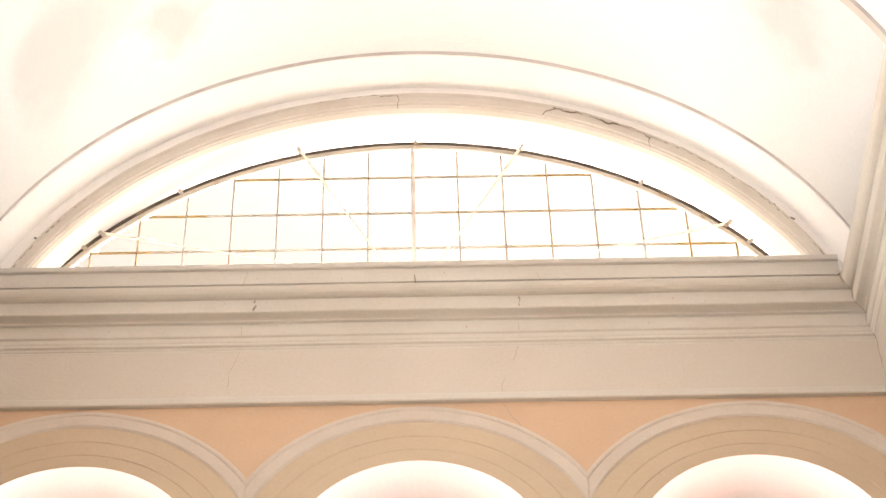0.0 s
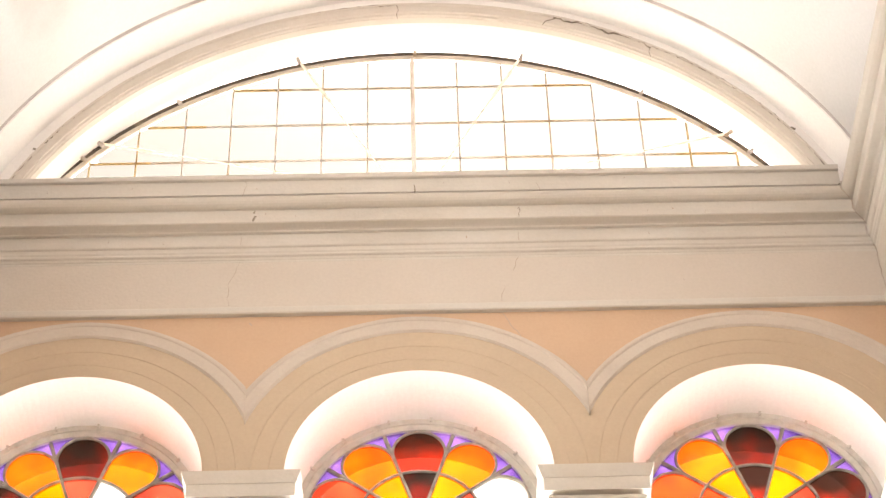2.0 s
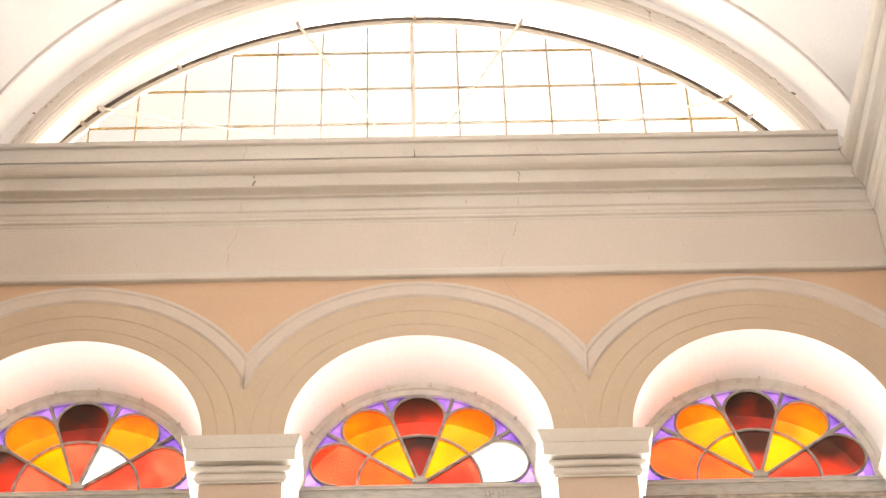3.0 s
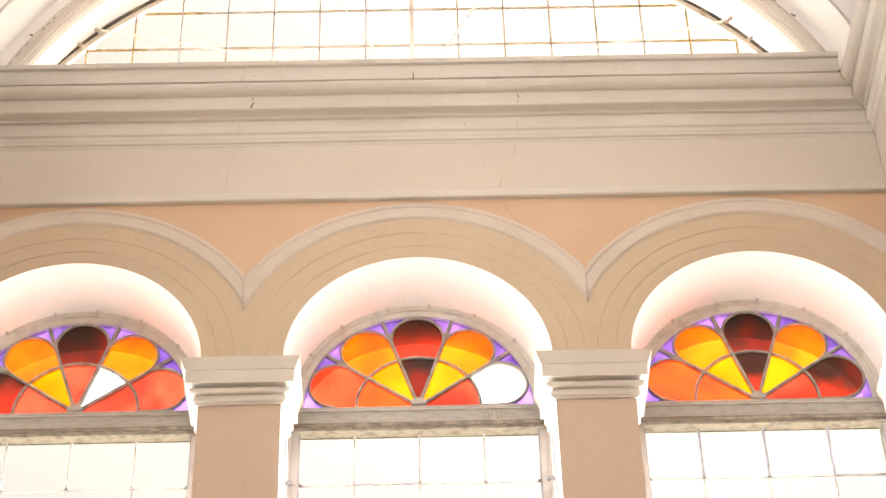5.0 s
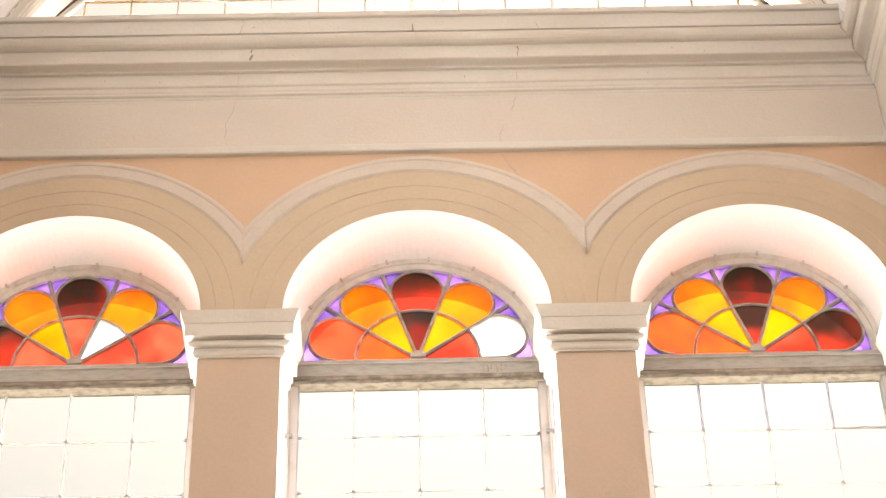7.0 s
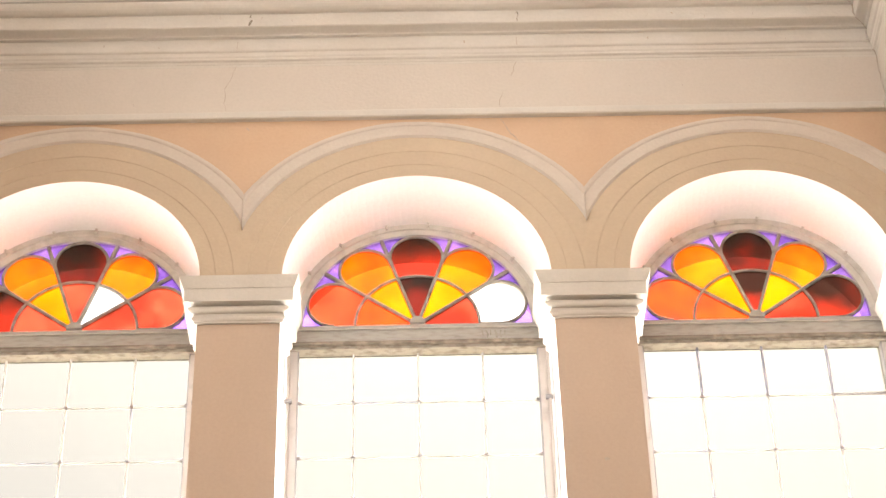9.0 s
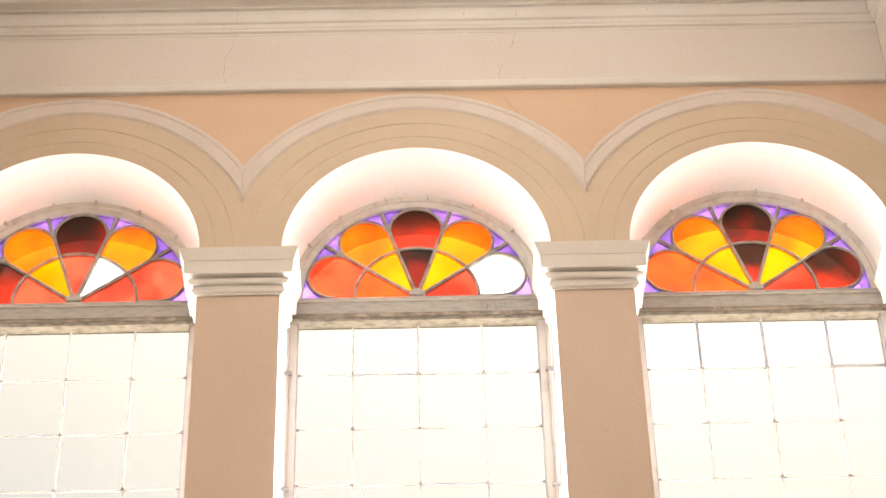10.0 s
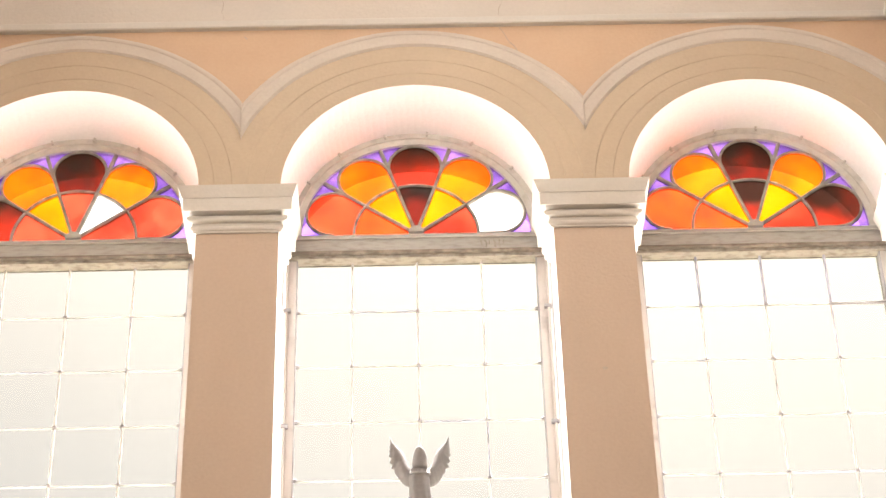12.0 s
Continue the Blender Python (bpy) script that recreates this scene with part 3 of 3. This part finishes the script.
for x0, x1 in zip(edges_x, edges_x[1:]):
    for z0, z1 in zip(edges_z, edges_z[1:]):
        n = 6
        topline = [(x0 + (x1 - x0) * i / n, min(z1, lunette_top(x0 + (x1 - x0) * i / n))) for i in range(n + 1)]
        topline = [(x, z) for x, z in topline if z > z0 + 0.01]
        if len(topline) < 2:
            continue
        bm = bmesh.new()
        prism(bm, [(topline[0][0], z0), (topline[-1][0], z0)] + topline[::-1], LY + 0.02, LY + 0.024)
        part("pane", bm, DIM_LUNETTE, lunette).visible_shadow = False
for (xa, za), (xb, zb) in (((-1.02, 16.94), (-0.18, 15.3)), ((1.005, 16.93), (0.16, 15.3)), ((-2.74, 15.86), (-0.9, 15.4)), ((2.79, 15.85), (0.95, 15.36))):
    bm = bmesh.new()
    xm, zm = xa + (xb - xa) * 0.35, za + (zb - za) * 0.35
    rod(bm, (xa, LY - 0.035, za), (xm, LY - 0.03, zm), 0.024, 0.012)
    # far length is thinned and kept pale to imitate glare swallowing it
    rod(bm, (xm, LY - 0.03, zm), (xb, LY - 0.02, zb), 0.009, 0.01)
    part("stay_bar", bm, CREAM_IRON, lunette, "pale yellow stay bar")


# ---- arched windows with coloured fanlights ----
FAN_Z, FAN_R, RING_R, CAP_C = 11.863, 0.885, 0.474, 0.665
CAP_R = CAP_C * math.sin(math.radians(18))


def petal_outline(k, n=14):
    """Sector k (0 at the right) beyond the ring, with a round end."""
    a0, a1 = math.radians(36 * k), math.radians(36 * k + 36)
    mid = (a0 + a1) / 2
    pts = [(RING_R * math.cos(a1 + (a0 - a1) * i / 6), RING_R * math.sin(a1 + (a0 - a1) * i / 6)) for i in range(7)]
    c = (CAP_C * math.cos(mid), CAP_C * math.sin(mid))
    s0, s1 = mid - math.radians(108), mid + math.radians(108)
    pts += [(c[0] + CAP_R * math.cos(s0 + (s1 - s0) * i / n), c[1] + CAP_R * math.sin(s0 + (s1 - s0) * i / n)) for i in range(n + 1)]
    return pts


def fan_window(name, cx, petals, wedges, label, heavy_top=False, grey_spans=()):
    win = thing(name, (cx, GLASS_Y, SILL_Z), label, "window", "structure")
    at = lambda pts: [(cx + x, FAN_Z + z) for x, z in pts]

    def pane(pname, pts, color):
        bm = bmesh.new()
        prism(bm, pts, GLASS_Y, GLASS_Y + 0.005)
        part(pname, bm, GLASS[color], win, GLASS_WORDS[color]).visible_shadow = False

    for k in range(5):
        a0, a1 = math.radians(36 * k), math.radians(36 * k + 36)
        pane("petal_pane", at(petal_outline(k)), petals[4 - k])
        wedge = [(0.045 * math.cos(a0), 0.045 * math.sin(a0))] + [(RING_R * math.cos(a0 + (a1 - a0) * i / 6), RING_R * math.sin(a0 + (a1 - a0) * i / 6)) for i in range(7)]
        wedge.append((0.045 * math.cos(a1), 0.045 * math.sin(a1)))
        pane("wedge_pane", at(wedge), wedges[4 - k])
        # the two corners between the round end and the rim
        mid = (a0 + a1) / 2
        c = (CAP_C * math.cos(mid), CAP_C * math.sin(mid))
        for sgn in (-1, 1):
            rim = [(FAN_R * math.cos(mid + sgn * math.radians(18) * i / 6), FAN_R * math.sin(mid + sgn * math.radians(18) * i / 6)) for i in range(7)]
            cap = [(c[0] + (CAP_R + 0.001) * math.cos(mid + sgn * math.radians(108) * i / 10), c[1] + (CAP_R + 0.001) * math.sin(mid + sgn * math.radians(108) * i / 10)) for i in range(10, -1, -1)]
            pane("corner_pane", at(rim + cap), "violet")
        bm = bmesh.new()
        came(bm, at(petal_outline(k)[6:]), 0.022, 0.03)
        part("lead_came", bm, LEAD, win)
    bm = bmesh.new()
    came(bm, arc_pts(cx, FAN_Z, RING_R, 0, math.pi, 40), 0.022, 0.032)
    part("lead_ring", bm, LEAD, win)
    for k in range(1, 5):
        a = math.radians(36 * k)
        bm = bmesh.new()
        c, s = math.cos(a), math.sin(a)
        came(bm, at([(0.03 * c, 0.03 * s), (0.62 * c, 0.62 * s)]), 0.026, 0.036)
        came(bm, at([(0.625 * c, 0.625 * s), (FAN_R * c, FAN_R * s)]), 0.03, 0.033)
        part("spoke", bm, LEAD, win)
    bm = bmesh.new()
    loft(bm, [[(x, y, z) for x, z in arc_pts(cx, FAN_Z, 0.06, 0, math.pi, 12)] for y in (GLASS_Y - 0.035, GLASS_Y + 0.03)])
    part("hub", bm, FRAME, win)
    # arched frame of two steps
    bm = bmesh.new()
    sweep_arc(bm, [(FAN_R - 0.012, GLASS_Y + 0.03), (FAN_R - 0.012, GLASS_Y - 0.025), (FAN_R + 0.03, GLASS_Y - 0.035), (FAN_R + 0.034, GLASS_Y - 0.05), (0.962, GLASS_Y - 0.055), (0.962, GLASS_Y + 0.03)],
              cx, FAN_Z, -0.02, math.pi + 0.02, 56)
    part("window_frame", bm, FRAME_ARCH, win, "weathered grey arched frame")
    bm = bmesh.new()
    sweep_arc(bm, [(1.003, GLASS_Y - 0.34), (0.99, GLASS_Y - 0.2), (0.958, GLASS_Y - 0.052), (0.958, GLASS_Y + 0.04), (1.005, GLASS_Y + 0.04)], cx, FAN_Z, 0.0, math.pi, 56)
    part("plaster_stop", bm, REVEAL, win, "white plaster packing")
    for a in (38, 62, 84, 104, 128, 150):
        bm = bmesh.new()
        c, s = math.cos(math.radians(a)), math.sin(math.radians(a))
        rod(bm, (cx + 0.93 * c, GLASS_Y - 0.06, FAN_Z + 0.93 * s), (cx + 0.975 * c, GLASS_Y - 0.06, FAN_Z + 0.975 * s), 0.02, 0.03)
        part("fixing_lug", bm, FRAME_ARCH, win)
    # transom below the fan: moulded grey beam and a pale drip strip
    bm = bmesh.new()
    loft(bm, [[(x, GLASS_Y + y, z) for y, z in ((0.04, 11.62), (-0.10, 11.62), (-0.107, 11.635), (-0.10, 11.65), (-0.085, 11.66), (-0.075, 11.74), (-0.05, 11.75), (-0.045, 11.82), (-0.03, 11.845), (0.04, 11.845))]
              for x in (cx - 0.955, cx + 0.955)])
    transom = part("transom", bm, FRAME, win, "weathered grey transom beam")
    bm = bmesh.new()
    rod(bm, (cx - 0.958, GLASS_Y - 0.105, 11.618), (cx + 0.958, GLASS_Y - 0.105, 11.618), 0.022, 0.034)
    part("transom_lip", bm, DARK, transom, "dark lower lip")
    bm = bmesh.new()
    rod(bm, (cx - 0.95, GLASS_Y - 0.052, 11.79), (cx + 0.95, GLASS_Y - 0.052, 11.79), 0.012, 0.016)
    part("transom_bead", bm, FRAME_ARCH, transom)
    bm = bmesh.new()
    box(bm, cx - 0.96, cx + 0.96, GLASS_Y - 0.075, GLASS_Y + 0.03, 11.585, 11.62)
    part("drip_strip", bm, DRIP, win, "pale stained strip")
    # lower light
    for sgn in (-1, 1):
        bm = bmesh.new()
        box(bm, cx + sgn * 0.93 - 0.03, cx + sgn * 0.93 + 0.03, GLASS_Y - 0.05, GLASS_Y + 0.04, SILL_Z, 11.585)
        jamb = part("window_jamb", bm, JAMB, win)
        # grey strip drawn in place of the shadow gap beside the jamb
        bm = bmesh.new()
        box(bm, cx + sgn * 0.897 - 0.004, cx + sgn * 0.897 + 0.004, GLASS_Y - 0.052, GLASS_Y + 0.02, SILL_Z, 11.585)
        part("jamb_shade_line", bm, GREY_IRON, jamb)
        bm = bmesh.new()
        rod(bm, (cx + sgn * 0.968, GLASS_Y - 0.07, SILL_Z), (cx + sgn * 0.968, GLASS_Y - 0.07, 11.53), 0.02, 0.03)
        edge = part("edge_rod", bm, JAMB, win)
        for zc in (11.11, 10.1, 9.1):
            bm = bmesh.new()
            rod(bm, (cx + sgn * 0.99, GLASS_Y - 0.08, zc), (cx + sgn * 0.935, GLASS_Y - 0.08, zc), 0.03, 0.03)
            part("rod_clip", bm, GREY_IRON, edge)
    cols = [cx - 0.485, cx, cx + 0.485]
    rows = [11.142, 10.655, 10.173, 9.69, 9.205]
    for x in cols:
        bm = bmesh.new()
        rod(bm, (x, GLASS_Y + 0.005, SILL_Z), (x, GLASS_Y + 0.005, 11.585), 0.013, 0.03)
        part("glazing_bar", bm, GLARE_PALE, win)
        # added grey strips: top row of bars, which glare leaves unbleached
        if heavy_top:
            bm = bmesh.new()
            rod(bm, (x, GLASS_Y - 0.008, 11.15), (x, GLASS_Y - 0.008, 11.585), 0.017, 0.02)
            part("unbleached_bar", bm, BAR_GREY, win)
    if heavy_top:
        bm = bmesh.new()
        rod(bm, (cx + 0.485, GLASS_Y - 0.008, 11.139), (cx + 0.9, GLASS_Y - 0.008, 11.139), 0.016, 0.02)
        part("unbleached_bar", bm, GREY_IRON, win)
    for z in rows:
        bm = bmesh.new()
        rod(bm, (cx - 0.9, GLASS_Y + 0.010, z), (cx + 0.9, GLASS_Y + 0.010, z), 0.007, 0.012)
        part("glazing_bar", bm, GLARE_PALE, win)
    # grey pieces laid on where the glare spares a bar
    for xa, za, xb, zb in grey_spans:
        bm = bmesh.new()
        rod(bm, (cx + xa, GLASS_Y - 0.006, za), (cx + xb, GLASS_Y - 0.006, zb), 0.009, 0.014)
        part("unbleached_span", bm, BAR_GREY, win, "grey stretch of bar that glare leaves visible")
    for x in [cx - 0.885] + cols + [cx + 0.885]:
        for z in rows:
            bm = bmesh.new()
            rod(bm, (x - 0.014, GLASS_Y - 0.004, z), (x + 0.014, GLASS_Y - 0.004, z), 0.026, 0.02)
            part("boss", bm, GREY_IRON, win)
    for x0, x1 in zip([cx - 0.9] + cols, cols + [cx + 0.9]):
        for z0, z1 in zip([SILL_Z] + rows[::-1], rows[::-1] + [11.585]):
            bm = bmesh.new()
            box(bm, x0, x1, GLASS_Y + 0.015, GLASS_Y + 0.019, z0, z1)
            part("pane", bm, DIM_PANE, win).visible_shadow = False
    return win


fan_window("window_1", CENTRES[0], ("ruby", "orange", "dark", "orange", "red"), ("red", "yellow", "red", "clear", "red"),
           "arched window with a red and orange fanlight and one clear wedge", grey_spans=((0.485, 11.02, 0.485, 11.12), (-0.05, 10.648, -0.32, 10.648)))
fan_window("window_2", CENTRES[1], ("amber", "orange", "ruby", "orange", "clear"), ("tangerine", "yellow", "dark", "yellow", "red"),
           "arched window with a coloured fanlight and one clear petal", grey_spans=((0.03, 10.166, 0.47, 10.166), (0.485, 9.71, 0.485, 10.15), (-0.46, 11.136, -0.30, 11.136), (-0.16, 11.136, -0.02, 11.136)))
fan_window("window_3", CENTRES[2], ("tangerine", "orange", "dark", "orange", "ruby"), ("tangerine", "yellow", "ruby", "yellow", "red"),
           "arched window with an orange, yellow and dark red fanlight", True, ((0.02, 9.683, 0.47, 9.683), (0.50, 9.683, 0.66, 9.683), (-0.485, 10.20, -0.485, 10.33), (-0.485, 10.42, -0.485, 10.47), (-0.56, 10.648, -0.49, 10.648), (0.485, 10.67, 0.485, 11.10)))


# ---- statue ----
def ellipse(cx, cy, z, rx, ry, n=20, fold=0.0, phase=0.0):
    return [(cx + (rx + fold * math.cos(7 * a + phase)) * math.cos(a), cy + (ry + fold * math.sin(6 * a + phase)) * math.sin(a), z)
            for a in (2 * math.pi * i / n for i in range(n))]


def build_statue():
    """A winged stone figure in a long robe, one plain mesh."""
    x, y, b = 0.005, 0.2, SILL_Z
    bm = bmesh.new()
    loft(bm, [ellipse(x, y, z, r, r * 0.85) for z, r in ((b, 0.15), (b + 0.05, 0.15), (b + 0.06, 0.14), (b + 0.09, 0.135))])
    robe = ((0.09, 0.125, 0.10, 0.012), (0.2, 0.105, 0.088, 0.012), (0.35, 0.085, 0.075, 0.009), (0.5, 0.072, 0.065, 0.010), (0.58, 0.068, 0.06, 0.008),
            (0.64, 0.067, 0.06, 0.005), (0.70, 0.068, 0.06, 0.004), (0.74, 0.066, 0.055, 0.003), (0.78, 0.055, 0.048, 0.0), (0.80, 0.04, 0.04, 0.0))
    loft(bm, [ellipse(x + 0.008 * math.sin(6 * z), y, b + z, rx, ry, 28, f, 3 * z) for z, rx, ry, f in robe])
    # veiled head, bowed a little forward
    loft(bm, [ellipse(x, y - 0.02 - 0.003 * k, b + z, rx, ry) for k, (z, rx, ry) in enumerate(
        ((0.77, 0.050, 0.045), (0.79, 0.053, 0.05), (0.82, 0.050, 0.052), (0.85, 0.049, 0.056), (0.88, 0.044, 0.054), (0.91, 0.034, 0.045), (0.93, 0.022, 0.031), (0.942, 0.009, 0.014)))])
    # face under the veil, sleeves crossed before the breast
    loft(bm, [ellipse(x, y - 0.062, b + z, r, r * 0.6, 12) for z, r in ((0.825, 0.004), (0.835, 0.018), (0.86, 0.027), (0.89, 0.026), (0.905, 0.012))])
    for sg in (-1, 1):
        loft(bm, [ellipse(x + sg * px, y - py, b + z, r, r, 10) for px, py, z, r in ((0.050, 0.0, 0.77, 0.018), (0.056, 0.03, 0.725, 0.02), (0.036, 0.055, 0.715, 0.022), (0.0, 0.066, 0.725, 0.016), (-0.012, 0.066, 0.74, 0.008))])
    # raised wings: a thick blade with a notched outer edge and ribs of feathers
    inner = [(-0.02, 0.795), (0.045, 0.806), (0.066, 0.822), (0.088, 0.862), (0.099, 0.907), (0.116, 0.953), (0.140, 0.982), (0.172, 1.012), (0.200, 1.055)]
    outer = [(0.03, 0.672), (0.062, 0.674), (0.094, 0.682), (0.128, 0.715), (0.170, 0.786), (0.197, 0.862), (0.206, 0.937), (0.207, 0.995), (0.206, 1.058)]
    for sg in (-1, 1):
        m = 81
        rows = []
        for i in range(m):
            k = i / (m - 1) * 7.999
            j, fr = int(k), k - int(k)
            ix, iz = (inner[j][q] + (inner[j + 1][q] - inner[j][q]) * fr for q in (0, 1))
            ox, oz = (outer[j][q] + (outer[j + 1][q] - outer[j][q]) * fr for q in (0, 1))
            notch = (i * 13.5 / (m - 1)) % 1.0
            g = 1.0 + (0.24 if k > 4.2 else 0.05 if k > 2.5 else 0.0) * (notch - 0.5)
            th = 0.022 * (1 - 0.6 * i / m) * (0.75 + 0.25 * notch)
            ring = []
            for q in range(6):
                u = q / 5
                e = u * g
                ring.append((x + sg * (ix + (ox - ix) * e), y + 0.045 - 0.03 * math.sin(math.pi * u) - th * (0.4 + math.sin(math.pi * u)) * 0.6, b + iz + (oz - iz) * e))
            for q in range(5, -1, -1):
                u = q / 5
                e = u * g
                ring.append((x + sg * (ix + (ox - ix) * e), y + 0.05 - 0.02 * math.sin(math.pi * u) + th * 0.5, b + iz + (oz - iz) * e))
            rows.append(ring)
        loft(bm, rows)
    return tagged(mesh_object("angel_statue", bm, STONE, True), "grey stone winged figure in a robe on the window sill", "statue")


build_statue()


# ---- cracks, chips and stains on the plaster ----
crack(wall_north, [(0.69, 13.46), (0.75, 13.33), (0.83, 13.18)], -0.002, 0.005, 3)
FR = frieze_north
crack(FR, [(-1.40, 14.10), (-1.425, 14.00), (-1.485, 13.83), (-1.49, 13.66), (-1.473, 13.58)], -0.005, 0.005, 4)
crack(FR, [(0.85, 14.10), (0.838, 14.06), (0.795, 13.92)], -0.005, 0.008, 5)
crack(FR, [(0.72, 13.74), (0.69, 13.60), (0.69, 13.58)], -0.005, 0.006, 6)
crack(cornice_north, [(0.862, 14.49), (0.868, 14.44), (0.86, 14.375)], -0.167, 0.012, 7)
crack(cornice_north, [(0.856, 14.28), (0.852, 14.20)], -0.070, 0.009, 8)
crack(cornice_north, [(-1.285, 14.49), (-1.297, 14.46)], -0.167, 0.012, 9)
crack(cornice_north, [(-1.286, 14.425), (-1.292, 14.40), (-1.305, 14.37)], -0.167, 0.030, 19)
crack(cornice_north, [(-1.40, 14.28), (-1.403, 14.20)], -0.070, 0.006, 10)
crack(lunette_sill, [(-1.391, 14.845), (-1.368, 14.79), (-1.405, 14.66)], -SILL_D, 0.006, 11)
crack(lunette_sill, [(0.012, 14.76), (0.015, 14.65)], -SILL_D, 0.018, 12)
crack(lunette_sill, [(1.024, 14.76), (1.05, 14.65)], -SILL_D, 0.006, 13)


def crack_path(parent, pts, face, width, seed, mat=DARK):
    """A thin jagged crack along points in space, on a face with that normal."""
    rnd = random.Random(seed)
    face = Vector(face).normalized()
    fine = []
    for a, b in zip(pts, pts[1:]):
        a, b = Vector(a), Vector(b)
        n = max(1, int((b - a).length / 0.035))
        for i in range(n):
            fine.append(a + (b - a) * (i / n) + (b - a).cross(face).normalized() * rnd.uniform(-1, 1) * 0.009)
    fine.append(Vector(pts[-1]))
    bm = bmesh.new()
    rings = []
    for i, p in enumerate(fine):
        t = (fine[min(i + 1, len(fine) - 1)] - fine[max(i - 1, 0)]).normalized()
        side = t.cross(face).normalized() * (width * (0.3 + rnd.random()) * 0.5)
        rings.append([tuple(p + side + face * 0.003), tuple(p - side + face * 0.003), tuple(p - face * 0.01)])
    loft(bm, rings)
    return part("crack", bm, mat, parent)


def on_archivolt(x, dr=0.0):
    z = MO_Z + math.sqrt((MO_R + dr) ** 2 - (x - MX) ** 2)
    return (x, -0.036, z)


crack_path(lunette_arch, [on_archivolt(x, -0.02) for x in (-0.95, -0.74, -0.5, -0.34, -0.12)], (0, -1, -0.2), 0.014, 21)
crack_path(lunette_arch, [(-0.113, -0.04, 17.29), (-0.112, -0.032, 17.22), (-0.114, -0.02, 17.13)], (0, -1, 0), 0.007, 22)
crack_path(lunette_arch, [(1.19, -0.033, 16.99), (1.22, -0.032, 17.04), (1.32, -0.038, 17.07)], (0, -1, 0), 0.012, 23)
crack_path(lunette_arch, [on_archivolt(x, -0.02 - 0.035 * (k % 3 == 1)) for k, x in enumerate((1.3, 1.42, 1.55, 1.64, 1.78, 1.9, 2.05, 2.14))], (0, -1, -0.2), 0.018, 24)
crack_path(lunette_arch, [on_archivolt(x, -0.018) for x in (2.14, 2.28, 2.4, 2.55, 2.7, 2.85, 2.97, 3.1, 3.2, 3.27)], (0, -1, -0.2), 0.018, 25)
crack_path(lunette_arch, [on_archivolt(x, -0.018) for x in (3.27, 3.36, 3.44, 3.5)], (0, -1, -0.2), 0.008, 26)
crack_path(lunette_arch, [(2.135, -0.038, 16.63), (2.125, -0.032, 16.58), (2.13, -0.03, 16.52)], (0, -1, 0), 0.008, 27)
crack_path(lunette_arch, [on_archivolt(x, -0.018) for x in (-3.38, -3.2, -3.0, -2.8)], (0, -1, -0.2), 0.006, 28)
for k, (x, dr) in enumerate(((-3.2, 0.0), (3.26, 0.0))):
    p = Vector(on_archivolt(x, dr))
    crack_path(lunette_arch, [tuple(p + Vector((-0.02, 0, 0.01))), tuple(p + Vector((0.02, 0, -0.01)))], (0, -1, 0), 0.04, 30 + k)
# the mitre has opened along the cornice
for k, (i0, i1, w) in enumerate(((2, 6, 0.008), (10, 14, 0.010), (16, 21, 0.016), (21, 24, 0.010), (25, 31, 0.012))):
    crack_path(cornice_east, [(EAST - d - 0.004, -d - 0.004, z) for d, z in CORNICE[i0:i1]], (-1, -1, -0.4), w, 33 + 7 * k, RUST if k % 2 else HAIRLINE)
crack_path(FR, [(EAST - 0.009, -0.009, z) for z in (14.09, 14.0, 13.9, 13.8, 13.7, 13.6)], (-1, -1, 0), 0.008, 34, HAIRLINE)
crack_path(lunette_sill, [(3.45, -0.03, 14.95), (3.5, -0.06, 14.85), (3.52, -0.10, 14.75), (3.5, -0.26, 14.6)], (-0.3, -1, 0), 0.01, 36)
# small chips and spots
rnd = random.Random(5)
for parent, x0, x1, y, z0, z1, count in ((lunette_sill, -3.2, 3.2, -SILL_D, 14.72, 14.82, 8), (cornice_north, -3.2, 3.3, -0.167, 14.40, 14.48, 9), (FR, -3.3, 3.5, -0.005, 13.65, 14.05, 3),
                                         (wall_north, -3.3, 3.5, 0.0, 13.36, 13.44, 3), (cornice_north, -3.2, 3.3, -0.070, 14.20, 14.28, 5)):
    for i in range(count):
        x, z = rnd.uniform(x0, x1), rnd.uniform(z0, z1)
        L = rnd.uniform(0.008, 0.03)
        crack_path(parent, [(x, y, z), (x + L * rnd.uniform(-0.6, 0.6), y, z - L)], (0, -1, 0), rnd.uniform(0.004, 0.009), rnd.randint(0, 9999), RUST)
crack_path(wall_north, [(1.292, 0.0, 10.20), (1.306, 0.0, 10.206), (1.318, 0.0, 10.198)], (0, -1, 0), 0.03, 50, HAIRLINE)

# iron lugs that hold the lunette's frame
for x, z, tall in ((-1.02, 16.918, 0.06), (1.004, 16.907, 0.06), (-2.713, 15.836, 0.07), (2.768, 15.832, 0.07), (-2.853, 15.657, 0.04), (-2.067, 16.381, 0.04), (2.063, 16.409, 0.04),
                   (2.945, 15.608, 0.04), (0.04, 17.0, 0.05)):
    way = Vector((x - LX, 0, z - LZ)).normalized()
    p = Vector((x, LY - 0.04, z))
    bm = bmesh.new()
    rod(bm, p - way * 0.03, p + way * (tall - 0.02), 0.03, 0.03)
    part("fixing_lug", bm, RUST, lunette)

# dark runs of rust and dirt down the middle window's transom
win2 = bpy.data.objects["window_2"]
for x, h in ((0.50, 0.05), (0.53, 0.07), (0.555, 0.045), (0.60, 0.075), (0.635, 0.07), (0.66, 0.05)):
    crack_path(win2, [(x, GLASS_Y - 0.078, 11.735), (x + 0.003, GLASS_Y - 0.084, 11.735 - h)], (0, -1, 0), 0.012, int(x * 1000), LEAD)
